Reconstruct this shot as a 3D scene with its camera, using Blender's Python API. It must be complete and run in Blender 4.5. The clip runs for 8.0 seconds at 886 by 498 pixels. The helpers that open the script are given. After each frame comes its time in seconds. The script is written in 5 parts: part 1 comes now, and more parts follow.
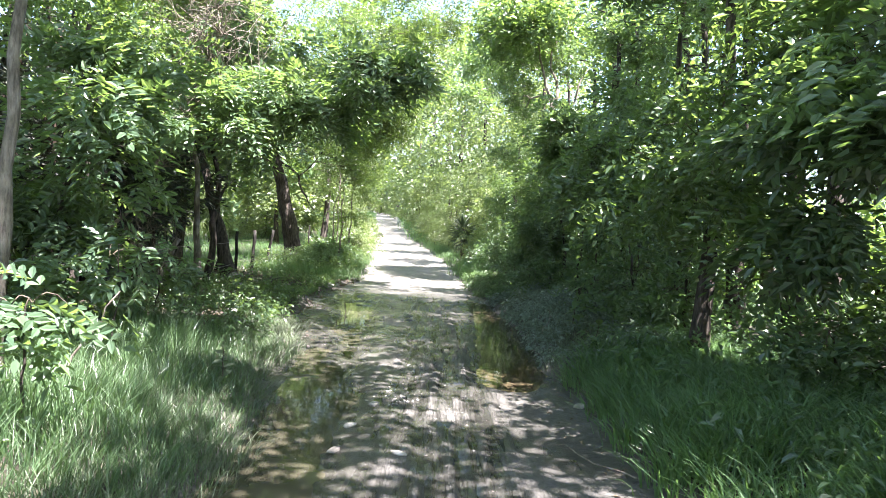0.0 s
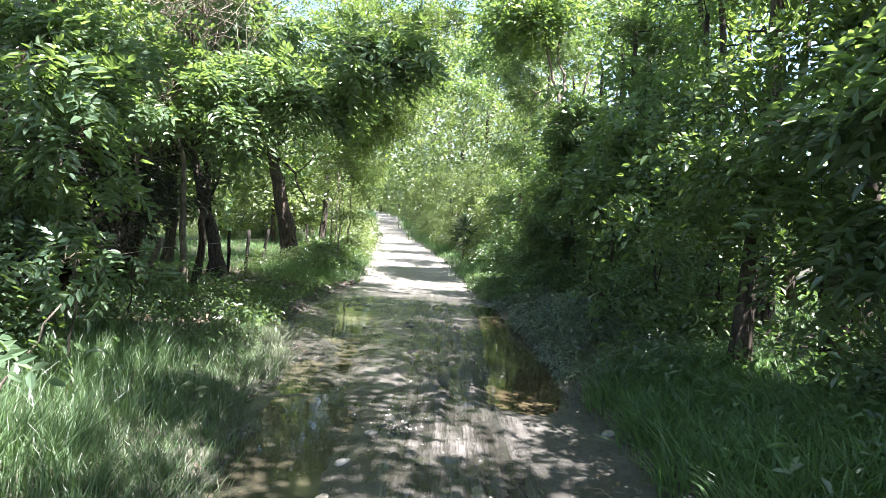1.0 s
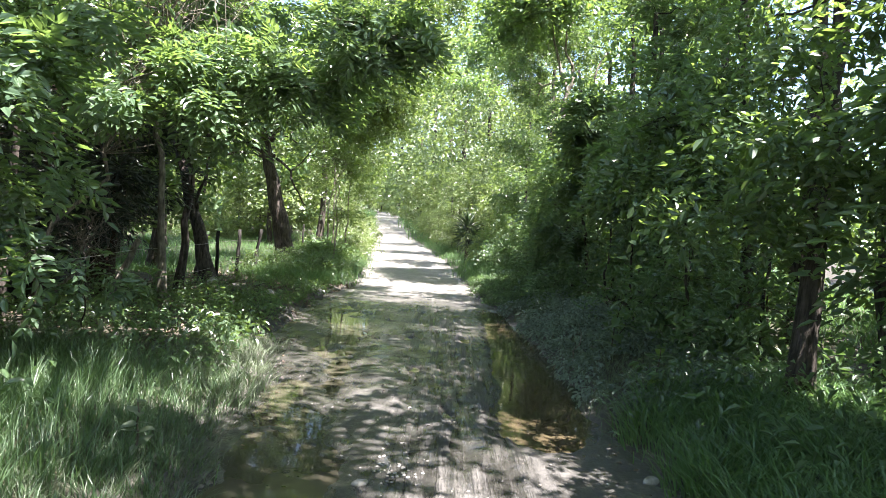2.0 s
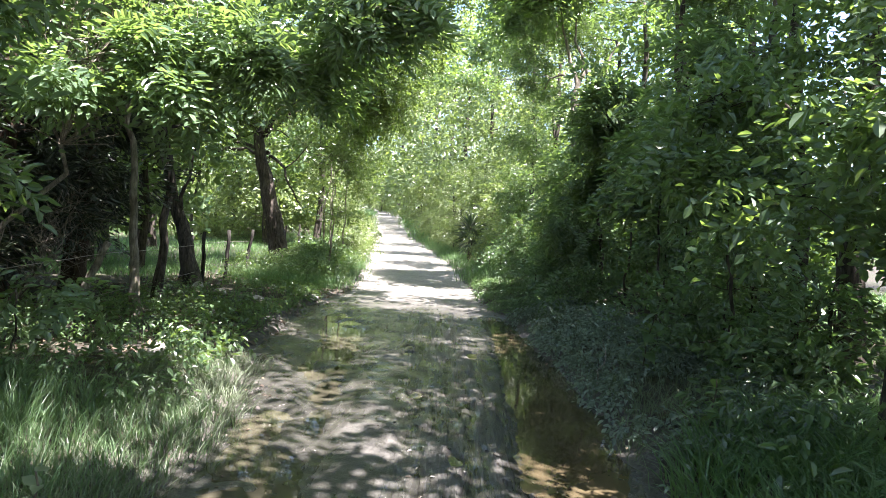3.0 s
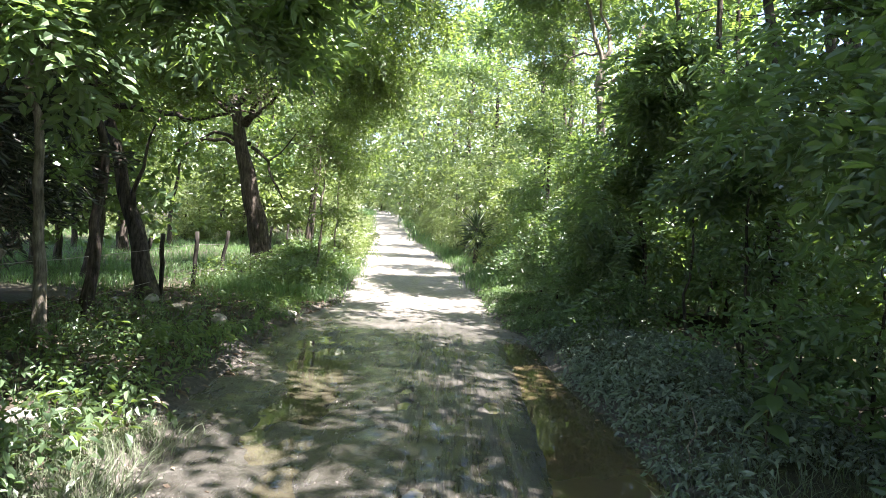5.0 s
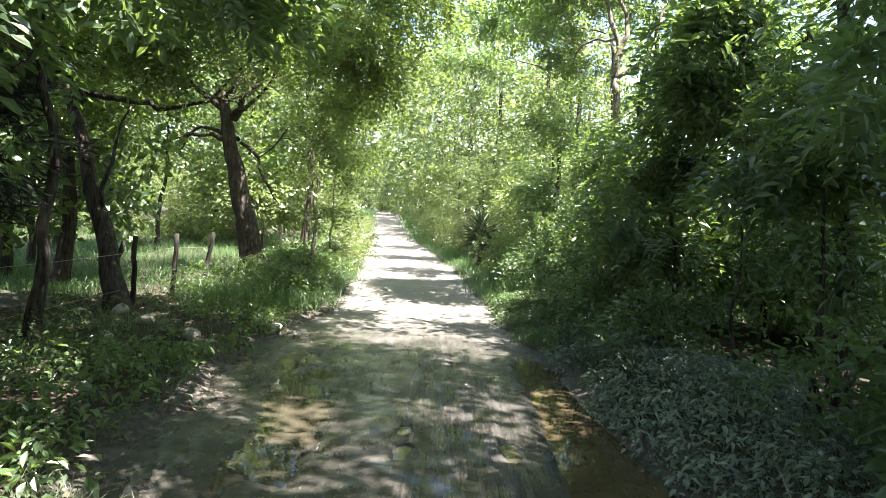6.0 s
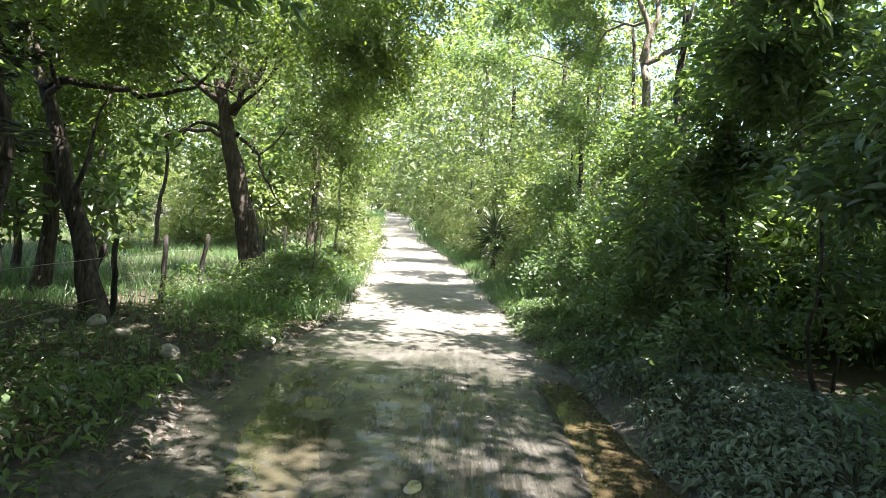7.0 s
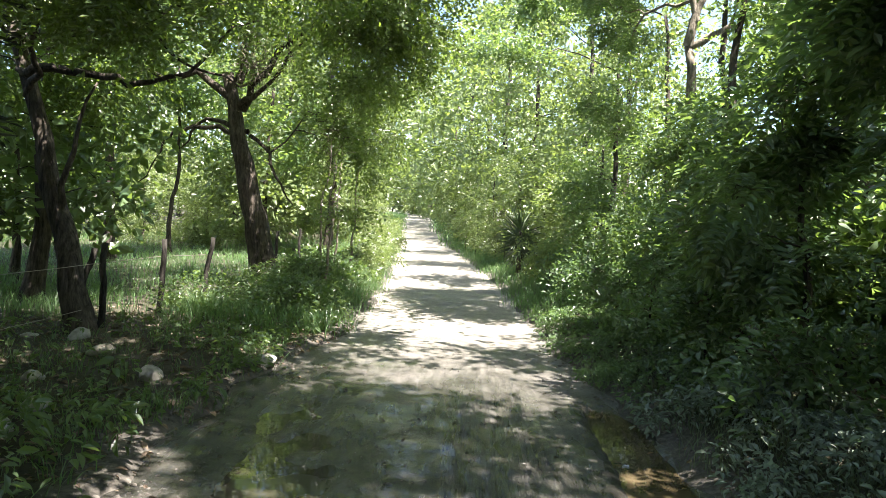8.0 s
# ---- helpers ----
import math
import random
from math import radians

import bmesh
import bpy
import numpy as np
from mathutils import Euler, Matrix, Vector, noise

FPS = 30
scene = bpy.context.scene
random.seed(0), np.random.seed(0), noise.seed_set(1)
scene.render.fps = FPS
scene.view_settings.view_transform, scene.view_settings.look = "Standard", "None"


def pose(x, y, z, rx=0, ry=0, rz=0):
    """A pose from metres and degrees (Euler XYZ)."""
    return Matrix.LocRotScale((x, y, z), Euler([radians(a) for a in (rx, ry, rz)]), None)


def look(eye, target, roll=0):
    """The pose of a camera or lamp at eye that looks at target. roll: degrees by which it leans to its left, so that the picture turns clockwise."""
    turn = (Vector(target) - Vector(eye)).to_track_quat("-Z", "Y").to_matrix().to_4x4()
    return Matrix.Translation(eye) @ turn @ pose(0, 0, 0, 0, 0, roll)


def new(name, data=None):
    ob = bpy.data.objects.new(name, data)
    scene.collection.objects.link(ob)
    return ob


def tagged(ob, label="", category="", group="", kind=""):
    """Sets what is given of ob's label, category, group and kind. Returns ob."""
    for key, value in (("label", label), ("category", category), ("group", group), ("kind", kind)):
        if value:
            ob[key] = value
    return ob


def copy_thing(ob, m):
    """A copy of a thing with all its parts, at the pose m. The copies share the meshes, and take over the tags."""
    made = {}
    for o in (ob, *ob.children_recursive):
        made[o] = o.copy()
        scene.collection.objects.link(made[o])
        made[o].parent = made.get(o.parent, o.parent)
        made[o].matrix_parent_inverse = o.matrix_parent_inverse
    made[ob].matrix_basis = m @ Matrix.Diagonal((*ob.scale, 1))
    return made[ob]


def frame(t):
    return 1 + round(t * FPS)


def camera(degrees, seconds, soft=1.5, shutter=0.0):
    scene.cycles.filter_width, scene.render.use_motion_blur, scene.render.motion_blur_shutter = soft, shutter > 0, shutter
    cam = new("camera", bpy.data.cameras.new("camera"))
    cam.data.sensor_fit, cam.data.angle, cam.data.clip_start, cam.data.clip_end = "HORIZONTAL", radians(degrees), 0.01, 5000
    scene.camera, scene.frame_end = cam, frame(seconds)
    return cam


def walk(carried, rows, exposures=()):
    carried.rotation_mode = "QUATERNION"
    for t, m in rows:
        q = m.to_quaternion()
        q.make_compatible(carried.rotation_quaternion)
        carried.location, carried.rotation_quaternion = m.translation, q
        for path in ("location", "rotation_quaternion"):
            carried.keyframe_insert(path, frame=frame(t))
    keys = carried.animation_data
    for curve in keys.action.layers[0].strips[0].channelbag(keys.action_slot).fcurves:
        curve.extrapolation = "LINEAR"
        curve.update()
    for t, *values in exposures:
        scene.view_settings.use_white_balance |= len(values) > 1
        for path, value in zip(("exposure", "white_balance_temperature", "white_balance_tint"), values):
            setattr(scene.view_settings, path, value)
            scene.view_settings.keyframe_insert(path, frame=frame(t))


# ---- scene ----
cam = camera(70.6, 8.0, 0.6)
METRES, EYE, TILT, LEAN, TURN = 8.065, 1.5, 0.0, 0.0, 0.0
ROWS = [
    (0.0, 0.0, 0.0, 0.0, 0.1, -1.47, -3.9),
    (0.5, -0.0039, 0.0444, 0.0006, 0.11, -1.5, -3.91),
    (1.0, -0.0076, 0.0949, 0.0006, 0.13, -1.53, -3.93),
    (1.5, -0.0097, 0.1502, 0.001, 0.15, -1.56, -3.95),
    (3.0, -0.0182, 0.3287, 0.005, 0.23, -1.62, -3.93),
    (3.5, -0.0213, 0.3936, 0.0063, 0.23, -1.64, -3.93),
    (4.0, -0.0244, 0.4608, 0.0071, 0.26, -1.64, -3.97),
    (4.5, -0.0269, 0.5301, 0.0078, 0.29, -1.65, -3.98),
    (6.0, -0.0355, 0.7396, 0.012, 0.38, -1.65, -3.85),
    (6.5, -0.0387, 0.8065, 0.0121, 0.67, -1.62, -3.87),
    (7.0, -0.0434, 0.8716, 0.0121, 1.32, -1.58, -3.84),
    (7.5, -0.0483, 0.936, 0.0123, 2.24, -1.54, -3.79),
    (8.0, -0.0505, 0.9985, 0.0128, 3.26, -1.53, -3.68),
]
walk(cam, [(t, pose(0, 0, EYE, TILT, LEAN, TURN) @ pose(METRES * x, METRES * y, METRES * z, 90 + pitch, roll, yaw)) for t, x, y, z, yaw, pitch, roll in ROWS],
     [(0.0, 3.4, 6150, 20), (0.4, 3.07, 6150, 18), (1.5, 3.07, 6200, 18), (3.5, 3.16, 6250, 20), (6.5, 3.12, 6650, 15), (8.0, 2.88, 6700, 13)])

# ---- light ----
SUN_DIR = Vector((0.32, -0.28, 0.91)).normalized()
world = bpy.data.worlds.new("sky")
scene.world = world
world.use_nodes = True
wn = world.node_tree.nodes
sky = wn.new("ShaderNodeTexSky")
sky.sky_type = "NISHITA"
sky.sun_disc = False
sky.sun_elevation = math.asin(SUN_DIR.z)
sky.sun_rotation = math.atan2(SUN_DIR.x, SUN_DIR.y)
wn["Background"].inputs["Strength"].default_value = 0.072
world.node_tree.links.new(sky.outputs[0], wn["Background"].inputs["Color"])
sun = new("sun", bpy.data.lights.new("sun", "SUN"))
sun.data.energy = 5.0
sun.data.angle = radians(0.55)
sun.data.color = (1.0, 0.955, 0.88)
sun.matrix_world = look(SUN_DIR * 60, (0, 0, 0))


# ---- materials ----
def material(name):
    m = bpy.data.materials.new(name)
    m.use_nodes = True
    return m, m.node_tree.nodes, m.node_tree.links, m.node_tree.nodes["Principled BSDF"]


def ramp(nodes, stops):
    r = nodes.new("ShaderNodeValToRGB")
    e = r.color_ramp.elements
    while len(e) < len(stops):
        e.new(0.5)
    for el, (p, c) in zip(e, stops):
        el.position, el.color = p, (*c, 1)
    return r


def noise_tex(nodes, links, coord, scale, detail=4.0, rough=0.55):
    n = nodes.new("ShaderNodeTexNoise")
    n.inputs["Scale"].default_value = scale
    n.inputs["Detail"].default_value = detail
    n.inputs["Roughness"].default_value = rough
    links.new(coord, n.inputs["Vector"])
    return n


def bump(nodes, links, height, strength, distance, target):
    b = nodes.new("ShaderNodeBump")
    b.inputs["Strength"].default_value = strength
    b.inputs["Distance"].default_value = distance
    links.new(height, b.inputs["Height"])
    links.new(b.outputs[0], target)
    return b


def leaf_material(name, dark, light, glow, translucency=0.45, rough=0.36):
    """Green leaf: varied from leaf to leaf and from bough to bough, lets light through."""
    m, n, l, p = material(name)
    geo = n.new("ShaderNodeNewGeometry")
    co = n.new("ShaderNodeTexCoord").outputs["Object"]
    big = noise_tex(n, l, co, 1.1, 2)
    mix = n.new("ShaderNodeMath")
    mix.operation = "MULTIPLY_ADD"
    l.new(geo.outputs["Random Per Island"], mix.inputs[0])
    mix.inputs[1].default_value = 0.6
    l.new(big.outputs["Fac"], mix.inputs[2])
    sub = n.new("ShaderNodeMath")
    sub.operation = "SUBTRACT"
    l.new(mix.outputs[0], sub.inputs[0])
    sub.inputs[1].default_value = 0.3
    r = ramp(n, [(0.0, dark), (0.75, light), (1.0, tuple(a * 1.35 for a in light))])
    l.new(sub.outputs[0], r.inputs[0])
    l.new(r.outputs[0], p.inputs["Base Color"])
    p.inputs["Roughness"].default_value = rough
    p.inputs["Specular IOR Level"].default_value = 0.8
    g = ramp(n, [(0.0, tuple(a * 0.65 for a in glow)), (1.0, glow)])
    l.new(sub.outputs[0], g.inputs[0])
    t = n.new("ShaderNodeBsdfTranslucent")
    l.new(g.outputs[0], t.inputs["Color"])
    mx = n.new("ShaderNodeMixShader")
    mx.inputs[0].default_value = translucency
    l.new(p.outputs[0], mx.inputs[1])
    l.new(t.outputs[0], mx.inputs[2])
    l.new(mx.outputs[0], n["Material Output"].inputs["Surface"])
    return m


M_ASH = leaf_material("ash_leaf", (0.04, 0.078, 0.05), (0.1, 0.152, 0.085), (0.28, 0.43, 0.085), 0.38, 0.32)
M_ELM = leaf_material("elm_leaf", (0.038, 0.074, 0.046), (0.09, 0.138, 0.068), (0.29, 0.44, 0.075), 0.4, 0.31)
M_OAK = leaf_material("fine_leaf", (0.03, 0.056, 0.026), (0.075, 0.115, 0.042), (0.3, 0.44, 0.055), 0.42, 0.32)
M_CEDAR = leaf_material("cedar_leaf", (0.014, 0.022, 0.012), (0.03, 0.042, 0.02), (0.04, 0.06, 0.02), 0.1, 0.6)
# whitened base colour carries the sunlit look of distant foliage
M_FAR_LIT = leaf_material("far_leaf_sunlit", (0.04, 0.066, 0.026), (0.15, 0.19, 0.092), (0.34, 0.46, 0.09), 0.4, 0.32)
M_SHRUB = leaf_material("shrub_leaf", (0.038, 0.072, 0.038), (0.092, 0.145, 0.068), (0.22, 0.38, 0.08), 0.36, 0.36)
M_DUSTY = leaf_material("dusty_leaf", (0.085, 0.118, 0.094), (0.235, 0.28, 0.23), (0.2, 0.32, 0.15), 0.28, 0.4)
M_GRASS = leaf_material("grass_blade", (0.045, 0.1, 0.042), (0.11, 0.19, 0.078), (0.22, 0.4, 0.09), 0.4, 0.36)
M_VERGE = leaf_material("verge_blade", (0.038, 0.078, 0.034), (0.085, 0.14, 0.062), (0.18, 0.32, 0.08), 0.36, 0.4)
M_DRYGRASS = leaf_material("muddy_grass", (0.055, 0.078, 0.042), (0.122, 0.15, 0.088), (0.2, 0.28, 0.11), 0.3, 0.6)
M_YUCCA = leaf_material("yucca_leaf", (0.025, 0.048, 0.02), (0.05, 0.082, 0.03), (0.08, 0.15, 0.04), 0.12, 0.4)
M_WETLITTER = leaf_material("wet_dead_leaf", (0.02, 0.016, 0.012), (0.065, 0.05, 0.035), (0.05, 0.04, 0.02), 0.05, 0.4)
M_LITTER = leaf_material("dead_leaf", (0.05, 0.035, 0.024), (0.2, 0.145, 0.095), (0.2, 0.12, 0.06), 0.1, 0.7)


def bark_material(name, dark, light, scale=1.0):
    m, n, l, p = material(name)
    co = n.new("ShaderNodeTexCoord").outputs["Object"]
    mp = n.new("ShaderNodeMapping")
    mp.inputs["Scale"].default_value = (scale, scale, scale * 0.16)
    l.new(co, mp.inputs["Vector"])
    a = noise_tex(n, l, mp.outputs[0], 22, 6, 0.7)
    b = noise_tex(n, l, co, 5.5, 4, 0.6)
    r = ramp(n, [(0.34, dark), (0.62, light), (0.8, tuple(c * 1.25 for c in light))])
    mx = n.new("ShaderNodeMixRGB")
    mx.blend_type = "MULTIPLY"
    mx.inputs[0].default_value = 0.8
    l.new(a.outputs["Fac"], r.inputs[0])
    l.new(r.outputs[0], mx.inputs[1])
    rb = ramp(n, [(0.35, (0.45, 0.45, 0.42)), (0.62, (1, 1, 1))])
    l.new(b.outputs["Fac"], rb.inputs[0])
    l.new(rb.outputs[0], mx.inputs[2])
    l.new(mx.outputs[0], p.inputs["Base Color"])
    p.inputs["Roughness"].default_value = 0.9
    p.inputs["Specular IOR Level"].default_value = 0.2
    bump(n, l, a.outputs["Fac"], 1.0, 0.03 / scale, p.inputs["Normal"])
    return m


M_BARK = bark_material("furrowed_bark", (0.018, 0.015, 0.013), (0.12, 0.10, 0.085))
M_PALEBARK = bark_material("pale_bark", (0.10, 0.085, 0.07), (0.32, 0.28, 0.23), 1.6)
M_CEDARBARK = bark_material("cedar_bark", (0.03, 0.02, 0.016), (0.11, 0.075, 0.055), 1.4)
# weathered wood, darkened in colour to stand for posts seen against the light
M_POST = bark_material("weathered_post_backlit", (0.014, 0.013, 0.012), (0.055, 0.049, 0.043), 2.0)
M_TWIG = bark_material("twig_bark", (0.05, 0.04, 0.03), (0.16, 0.13, 0.10), 3.0)


def mud_material():
    m, n, l, p = material("road_mud")
    co = n.new("ShaderNodeTexCoord").outputs["Object"]
    mp = n.new("ShaderNodeMapping")
    mp.inputs["Scale"].default_value = (1, 0.22, 1)
    l.new(co, mp.inputs["Vector"])
    streak = noise_tex(n, l, mp.outputs[0], 9, 5, 0.62)
    grain = noise_tex(n, l, co, 60, 5, 0.7)
    big = noise_tex(n, l, co, 0.9, 3)
    wet = ramp(n, [(0.15, (0.04, 0.038, 0.033)), (0.36, (0.066, 0.062, 0.055)), (0.5, (0.1, 0.094, 0.085)), (0.64, (0.15, 0.14, 0.128))])
    add = n.new("ShaderNodeMath")
    add.operation = "MULTIPLY_ADD"
    add.inputs[1].default_value = 0.5
    l.new(streak.outputs["Fac"], add.inputs[0])
    half = n.new("ShaderNodeMath")
    half.operation = "MULTIPLY"
    half.inputs[1].default_value = 0.5
    l.new(big.outputs["Fac"], half.inputs[0])
    l.new(half.outputs[0], add.inputs[2])
    at = n.new("ShaderNodeAttribute")
    at.attribute_name = "wet"
    lift = n.new("ShaderNodeMath")
    lift.operation = "MULTIPLY_ADD"
    lift.inputs[1].default_value = -0.22
    l.new(at.outputs["Fac"], lift.inputs[0])
    # narrow streaks drawn out along the lane by the tyres
    mp2 = n.new("ShaderNodeMapping")
    mp2.inputs["Scale"].default_value = (1, 0.045, 1)
    l.new(co, mp2.inputs["Vector"])
    tread = noise_tex(n, l, mp2.outputs[0], 26, 4, 0.6)
    at2 = n.new("ShaderNodeAttribute")
    at2.attribute_name = "tyre"
    centred = n.new("ShaderNodeMath")
    centred.operation = "SUBTRACT"
    centred.inputs[1].default_value = 0.5
    l.new(tread.outputs["Fac"], centred.inputs[0])
    torn = n.new("ShaderNodeMath")
    torn.operation = "MULTIPLY"
    l.new(centred.outputs[0], torn.inputs[0])
    l.new(at2.outputs["Fac"], torn.inputs[1])
    drawn = n.new("ShaderNodeMath")
    drawn.operation = "MULTIPLY_ADD"
    drawn.inputs[1].default_value = 0.95
    l.new(torn.outputs[0], drawn.inputs[0])
    l.new(add.outputs[0], drawn.inputs[2])
    l.new(drawn.outputs[0], lift.inputs[2])
    l.new(lift.outputs[0], wet.inputs[0])
    lump = noise_tex(n, l, co, 17, 6, 0.72)
    lump_r = ramp(n, [(0.35, (0.5, 0.5, 0.48)), (0.5, (0.95, 0.95, 0.95)), (0.68, (1.35, 1.32, 1.28))])
    l.new(lump.outputs["Fac"], lump_r.inputs[0])
    # the road dries to pale gravel further on
    sep = n.new("ShaderNodeSeparateXYZ")
    l.new(co, sep.inputs[0])
    dry = n.new("ShaderNodeMapRange")
    dry.inputs[1].default_value, dry.inputs[2].default_value = 15, 20
    l.new(sep.outputs["Y"], dry.inputs[0])
    pale = ramp(n, [(0.3, (0.2, 0.185, 0.16)), (0.7, (0.345, 0.32, 0.29))])
    l.new(grain.outputs["Fac"], pale.inputs[0])
    mx = n.new("ShaderNodeMixRGB")
    l.new(dry.outputs[0], mx.inputs[0])
    l.new(wet.outputs[0], mx.inputs[1])
    l.new(pale.outputs[0], mx.inputs[2])
    lumpy = n.new("ShaderNodeMixRGB")
    lumpy.blend_type = "MULTIPLY"
    lumpy.inputs[0].default_value = 0.75
    l.new(mx.outputs[0], lumpy.inputs[1])
    l.new(lump_r.outputs[0], lumpy.inputs[2])
    mid = noise_tex(n, l, co, 3.2, 4, 0.6)
    mid_r = ramp(n, [(0.38, (0.62, 0.62, 0.6)), (0.56, (1.0, 1.0, 1.0))])
    l.new(mid.outputs["Fac"], mid_r.inputs[0])
    blot = n.new("ShaderNodeMixRGB")
    blot.blend_type = "MULTIPLY"
    blot.inputs[0].default_value = 0.8
    l.new(lumpy.outputs[0], blot.inputs[1])
    l.new(mid_r.outputs[0], blot.inputs[2])
    speck = n.new("ShaderNodeMixRGB")
    speck.blend_type = "OVERLAY"
    speck.inputs[0].default_value = 0.5
    l.new(blot.outputs[0], speck.inputs[1])
    l.new(grain.outputs["Fac"], speck.inputs[2])
    l.new(speck.outputs[0], p.inputs["Base Color"])
    rr = n.new("ShaderNodeMapRange")
    rr.inputs[1].default_value, rr.inputs[2].default_value = 0.2, 0.52
    rr.inputs[3].default_value, rr.inputs[4].default_value = 0.18, 0.7
    l.new(lift.outputs[0], rr.inputs[0])
    # a film of water lies on the sodden parts
    film = n.new("ShaderNodeMath")
    film.operation = "MULTIPLY_ADD"
    film.use_clamp = True
    film.inputs[1].default_value = 2.6
    film.inputs[2].default_value = -1.05
    l.new(mid.outputs["Fac"], film.inputs[0])
    soaked = n.new("ShaderNodeMapRange")
    soaked.inputs[1].default_value, soaked.inputs[2].default_value = 0.0, 0.8
    l.new(at.outputs["Fac"], soaked.inputs[0])
    coat = n.new("ShaderNodeMath")
    coat.operation = "MULTIPLY"
    l.new(film.outputs[0], coat.inputs[0])
    l.new(soaked.outputs[0], coat.inputs[1])
    l.new(coat.outputs[0], p.inputs["Coat Weight"])
    p.inputs["Coat Roughness"].default_value = 0.07
    p.inputs["Coat IOR"].default_value = 1.33
    rd = n.new("ShaderNodeMath")
    rd.operation = "MAXIMUM"
    l.new(rr.outputs[0], rd.inputs[0])
    l.new(dry.outputs[0], rd.inputs[1])
    l.new(rd.outputs[0], p.inputs["Roughness"])
    b1 = bump(n, l, lump.outputs["Fac"], 0.9, 0.03, p.inputs["Normal"])
    b2 = n.new("ShaderNodeBump")
    b2.inputs["Strength"].default_value = 0.6
    b2.inputs["Distance"].default_value = 0.03
    l.new(streak.outputs["Fac"], b2.inputs["Height"])
    l.new(b2.outputs[0], b1.inputs["Normal"])
    b3 = n.new("ShaderNodeBump")
    b3.inputs["Strength"].default_value = 1.0
    b3.inputs["Distance"].default_value = 0.09
    l.new(torn.outputs[0], b3.inputs["Height"])
    l.new(b3.outputs[0], b2.inputs["Normal"])
    return m


def soil_material():
    m, n, l, p = material("forest_soil")
    co = n.new("ShaderNodeTexCoord").outputs["Object"]
    a = noise_tex(n, l, co, 14, 6, 0.7)
    b = noise_tex(n, l, co, 0.5, 3)
    r = ramp(n, [(0.3, (0.02, 0.016, 0.012)), (0.5, (0.045, 0.036, 0.025)), (0.68, (0.09, 0.07, 0.048))])
    l.new(a.outputs["Fac"], r.inputs[0])
    g = ramp(n, [(0.42, (0.75, 0.75, 0.75)), (0.6, (0.55, 0.8, 0.4))])
    l.new(b.outputs["Fac"], g.inputs[0])
    mx = n.new("ShaderNodeMixRGB")
    mx.blend_type = "MULTIPLY"
    mx.inputs[0].default_value = 0.8
    l.new(r.outputs[0], mx.inputs[1])
    l.new(g.outputs[0], mx.inputs[2])
    at = n.new("ShaderNodeAttribute")
    at.attribute_name = "mud"
    mud = ramp(n, [(0.36, (0.035, 0.031, 0.027)), (0.5, (0.075, 0.067, 0.058)), (0.66, (0.14, 0.125, 0.108))])
    l.new(a.outputs["Fac"], mud.inputs[0])
    mm = n.new("ShaderNodeMixRGB")
    l.new(at.outputs["Fac"], mm.inputs[0])
    l.new(mx.outputs[0], mm.inputs[1])
    l.new(mud.outputs[0], mm.inputs[2])
    l.new(mm.outputs[0], p.inputs["Base Color"])
    p.inputs["Roughness"].default_value = 0.95
    bump(n, l, a.outputs["Fac"], 0.8, 0.04, p.inputs["Normal"])
    return m


def water_material(name, murk):
    m, n, l, p = material(name)
    co = n.new("ShaderNodeTexCoord").outputs["Object"]
    a = noise_tex(n, l, co, 2.2, 4)
    r = ramp(n, [(0.3, tuple(c * 0.6 for c in murk)), (0.7, murk)])
    l.new(a.outputs["Fac"], r.inputs[0])
    l.new(r.outputs[0], p.inputs["Base Color"])
    p.inputs["Roughness"].default_value = 0.03
    p.inputs["IOR"].default_value = 1.33
    p.inputs["Specular IOR Level"].default_value = 0.6
    f = noise_tex(n, l, co, 7, 2)
    bump(n, l, f.outputs["Fac"], 0.08, 0.01, p.inputs["Normal"])
    return m


def stone_material(name, dark, light):
    m, n, l, p = material(name)
    co = n.new("ShaderNodeTexCoord").outputs["Object"]
    a = noise_tex(n, l, co, 9, 6, 0.65)
    b = noise_tex(n, l, co, 55, 3, 0.6)
    r = ramp(n, [(0.36, dark), (0.6, light)])
    l.new(a.outputs["Fac"], r.inputs[0])
    l.new(r.outputs[0], p.inputs["Base Color"])
    p.inputs["Roughness"].default_value = 0.85
    bump(n, l, b.outputs["Fac"], 0.5, 0.01, p.inputs["Normal"])
    return m


M_MUD = mud_material()
M_SOIL = soil_material()
M_WATER = water_material("murky_water", (0.068, 0.062, 0.043))
M_DARKWATER = water_material("brown_water", (0.088, 0.069, 0.04))
M_STONE = stone_material("limestone", (0.17, 0.155, 0.135), (0.38, 0.36, 0.33))
M_DARKSTONE = stone_material("muddy_stone", (0.14, 0.12, 0.10), (0.33, 0.30, 0.26))
M_CLOD = stone_material("clod_mud", (0.04, 0.034, 0.03), (0.13, 0.115, 0.10))
M_WIRE, _n, _l, _p = material("rusty_wire")
_p.inputs["Base Color"].default_value = (0.32, 0.28, 0.25, 1)
_p.inputs["Metallic"].default_value = 0.7
_p.inputs["Roughness"].default_value = 0.5

# ---- terrain functions ----
rng = np.random.default_rng(7)
LY = [-30, 3.4, 6.5, 9.7, 13.8, 17, 20, 25, 64, 98, 140, 400]
LX = [-0.6, -1.28, -1.72, -2.2, -2.6, -2.35, -2.4, -2.8, -7.4, -11.2, -26, -150]
RY = [-30, 3.8, 6.3, 10, 13.8, 17, 20, 25, 32, 40, 50, 64, 98, 140, 400]
RX = [1.9, 1.42, 1.3, 1.33, 1.1, 0.8, 0.65, 0.35, -0.6, -1.9, -3.0, -4.3, -7.2, -21, -145]


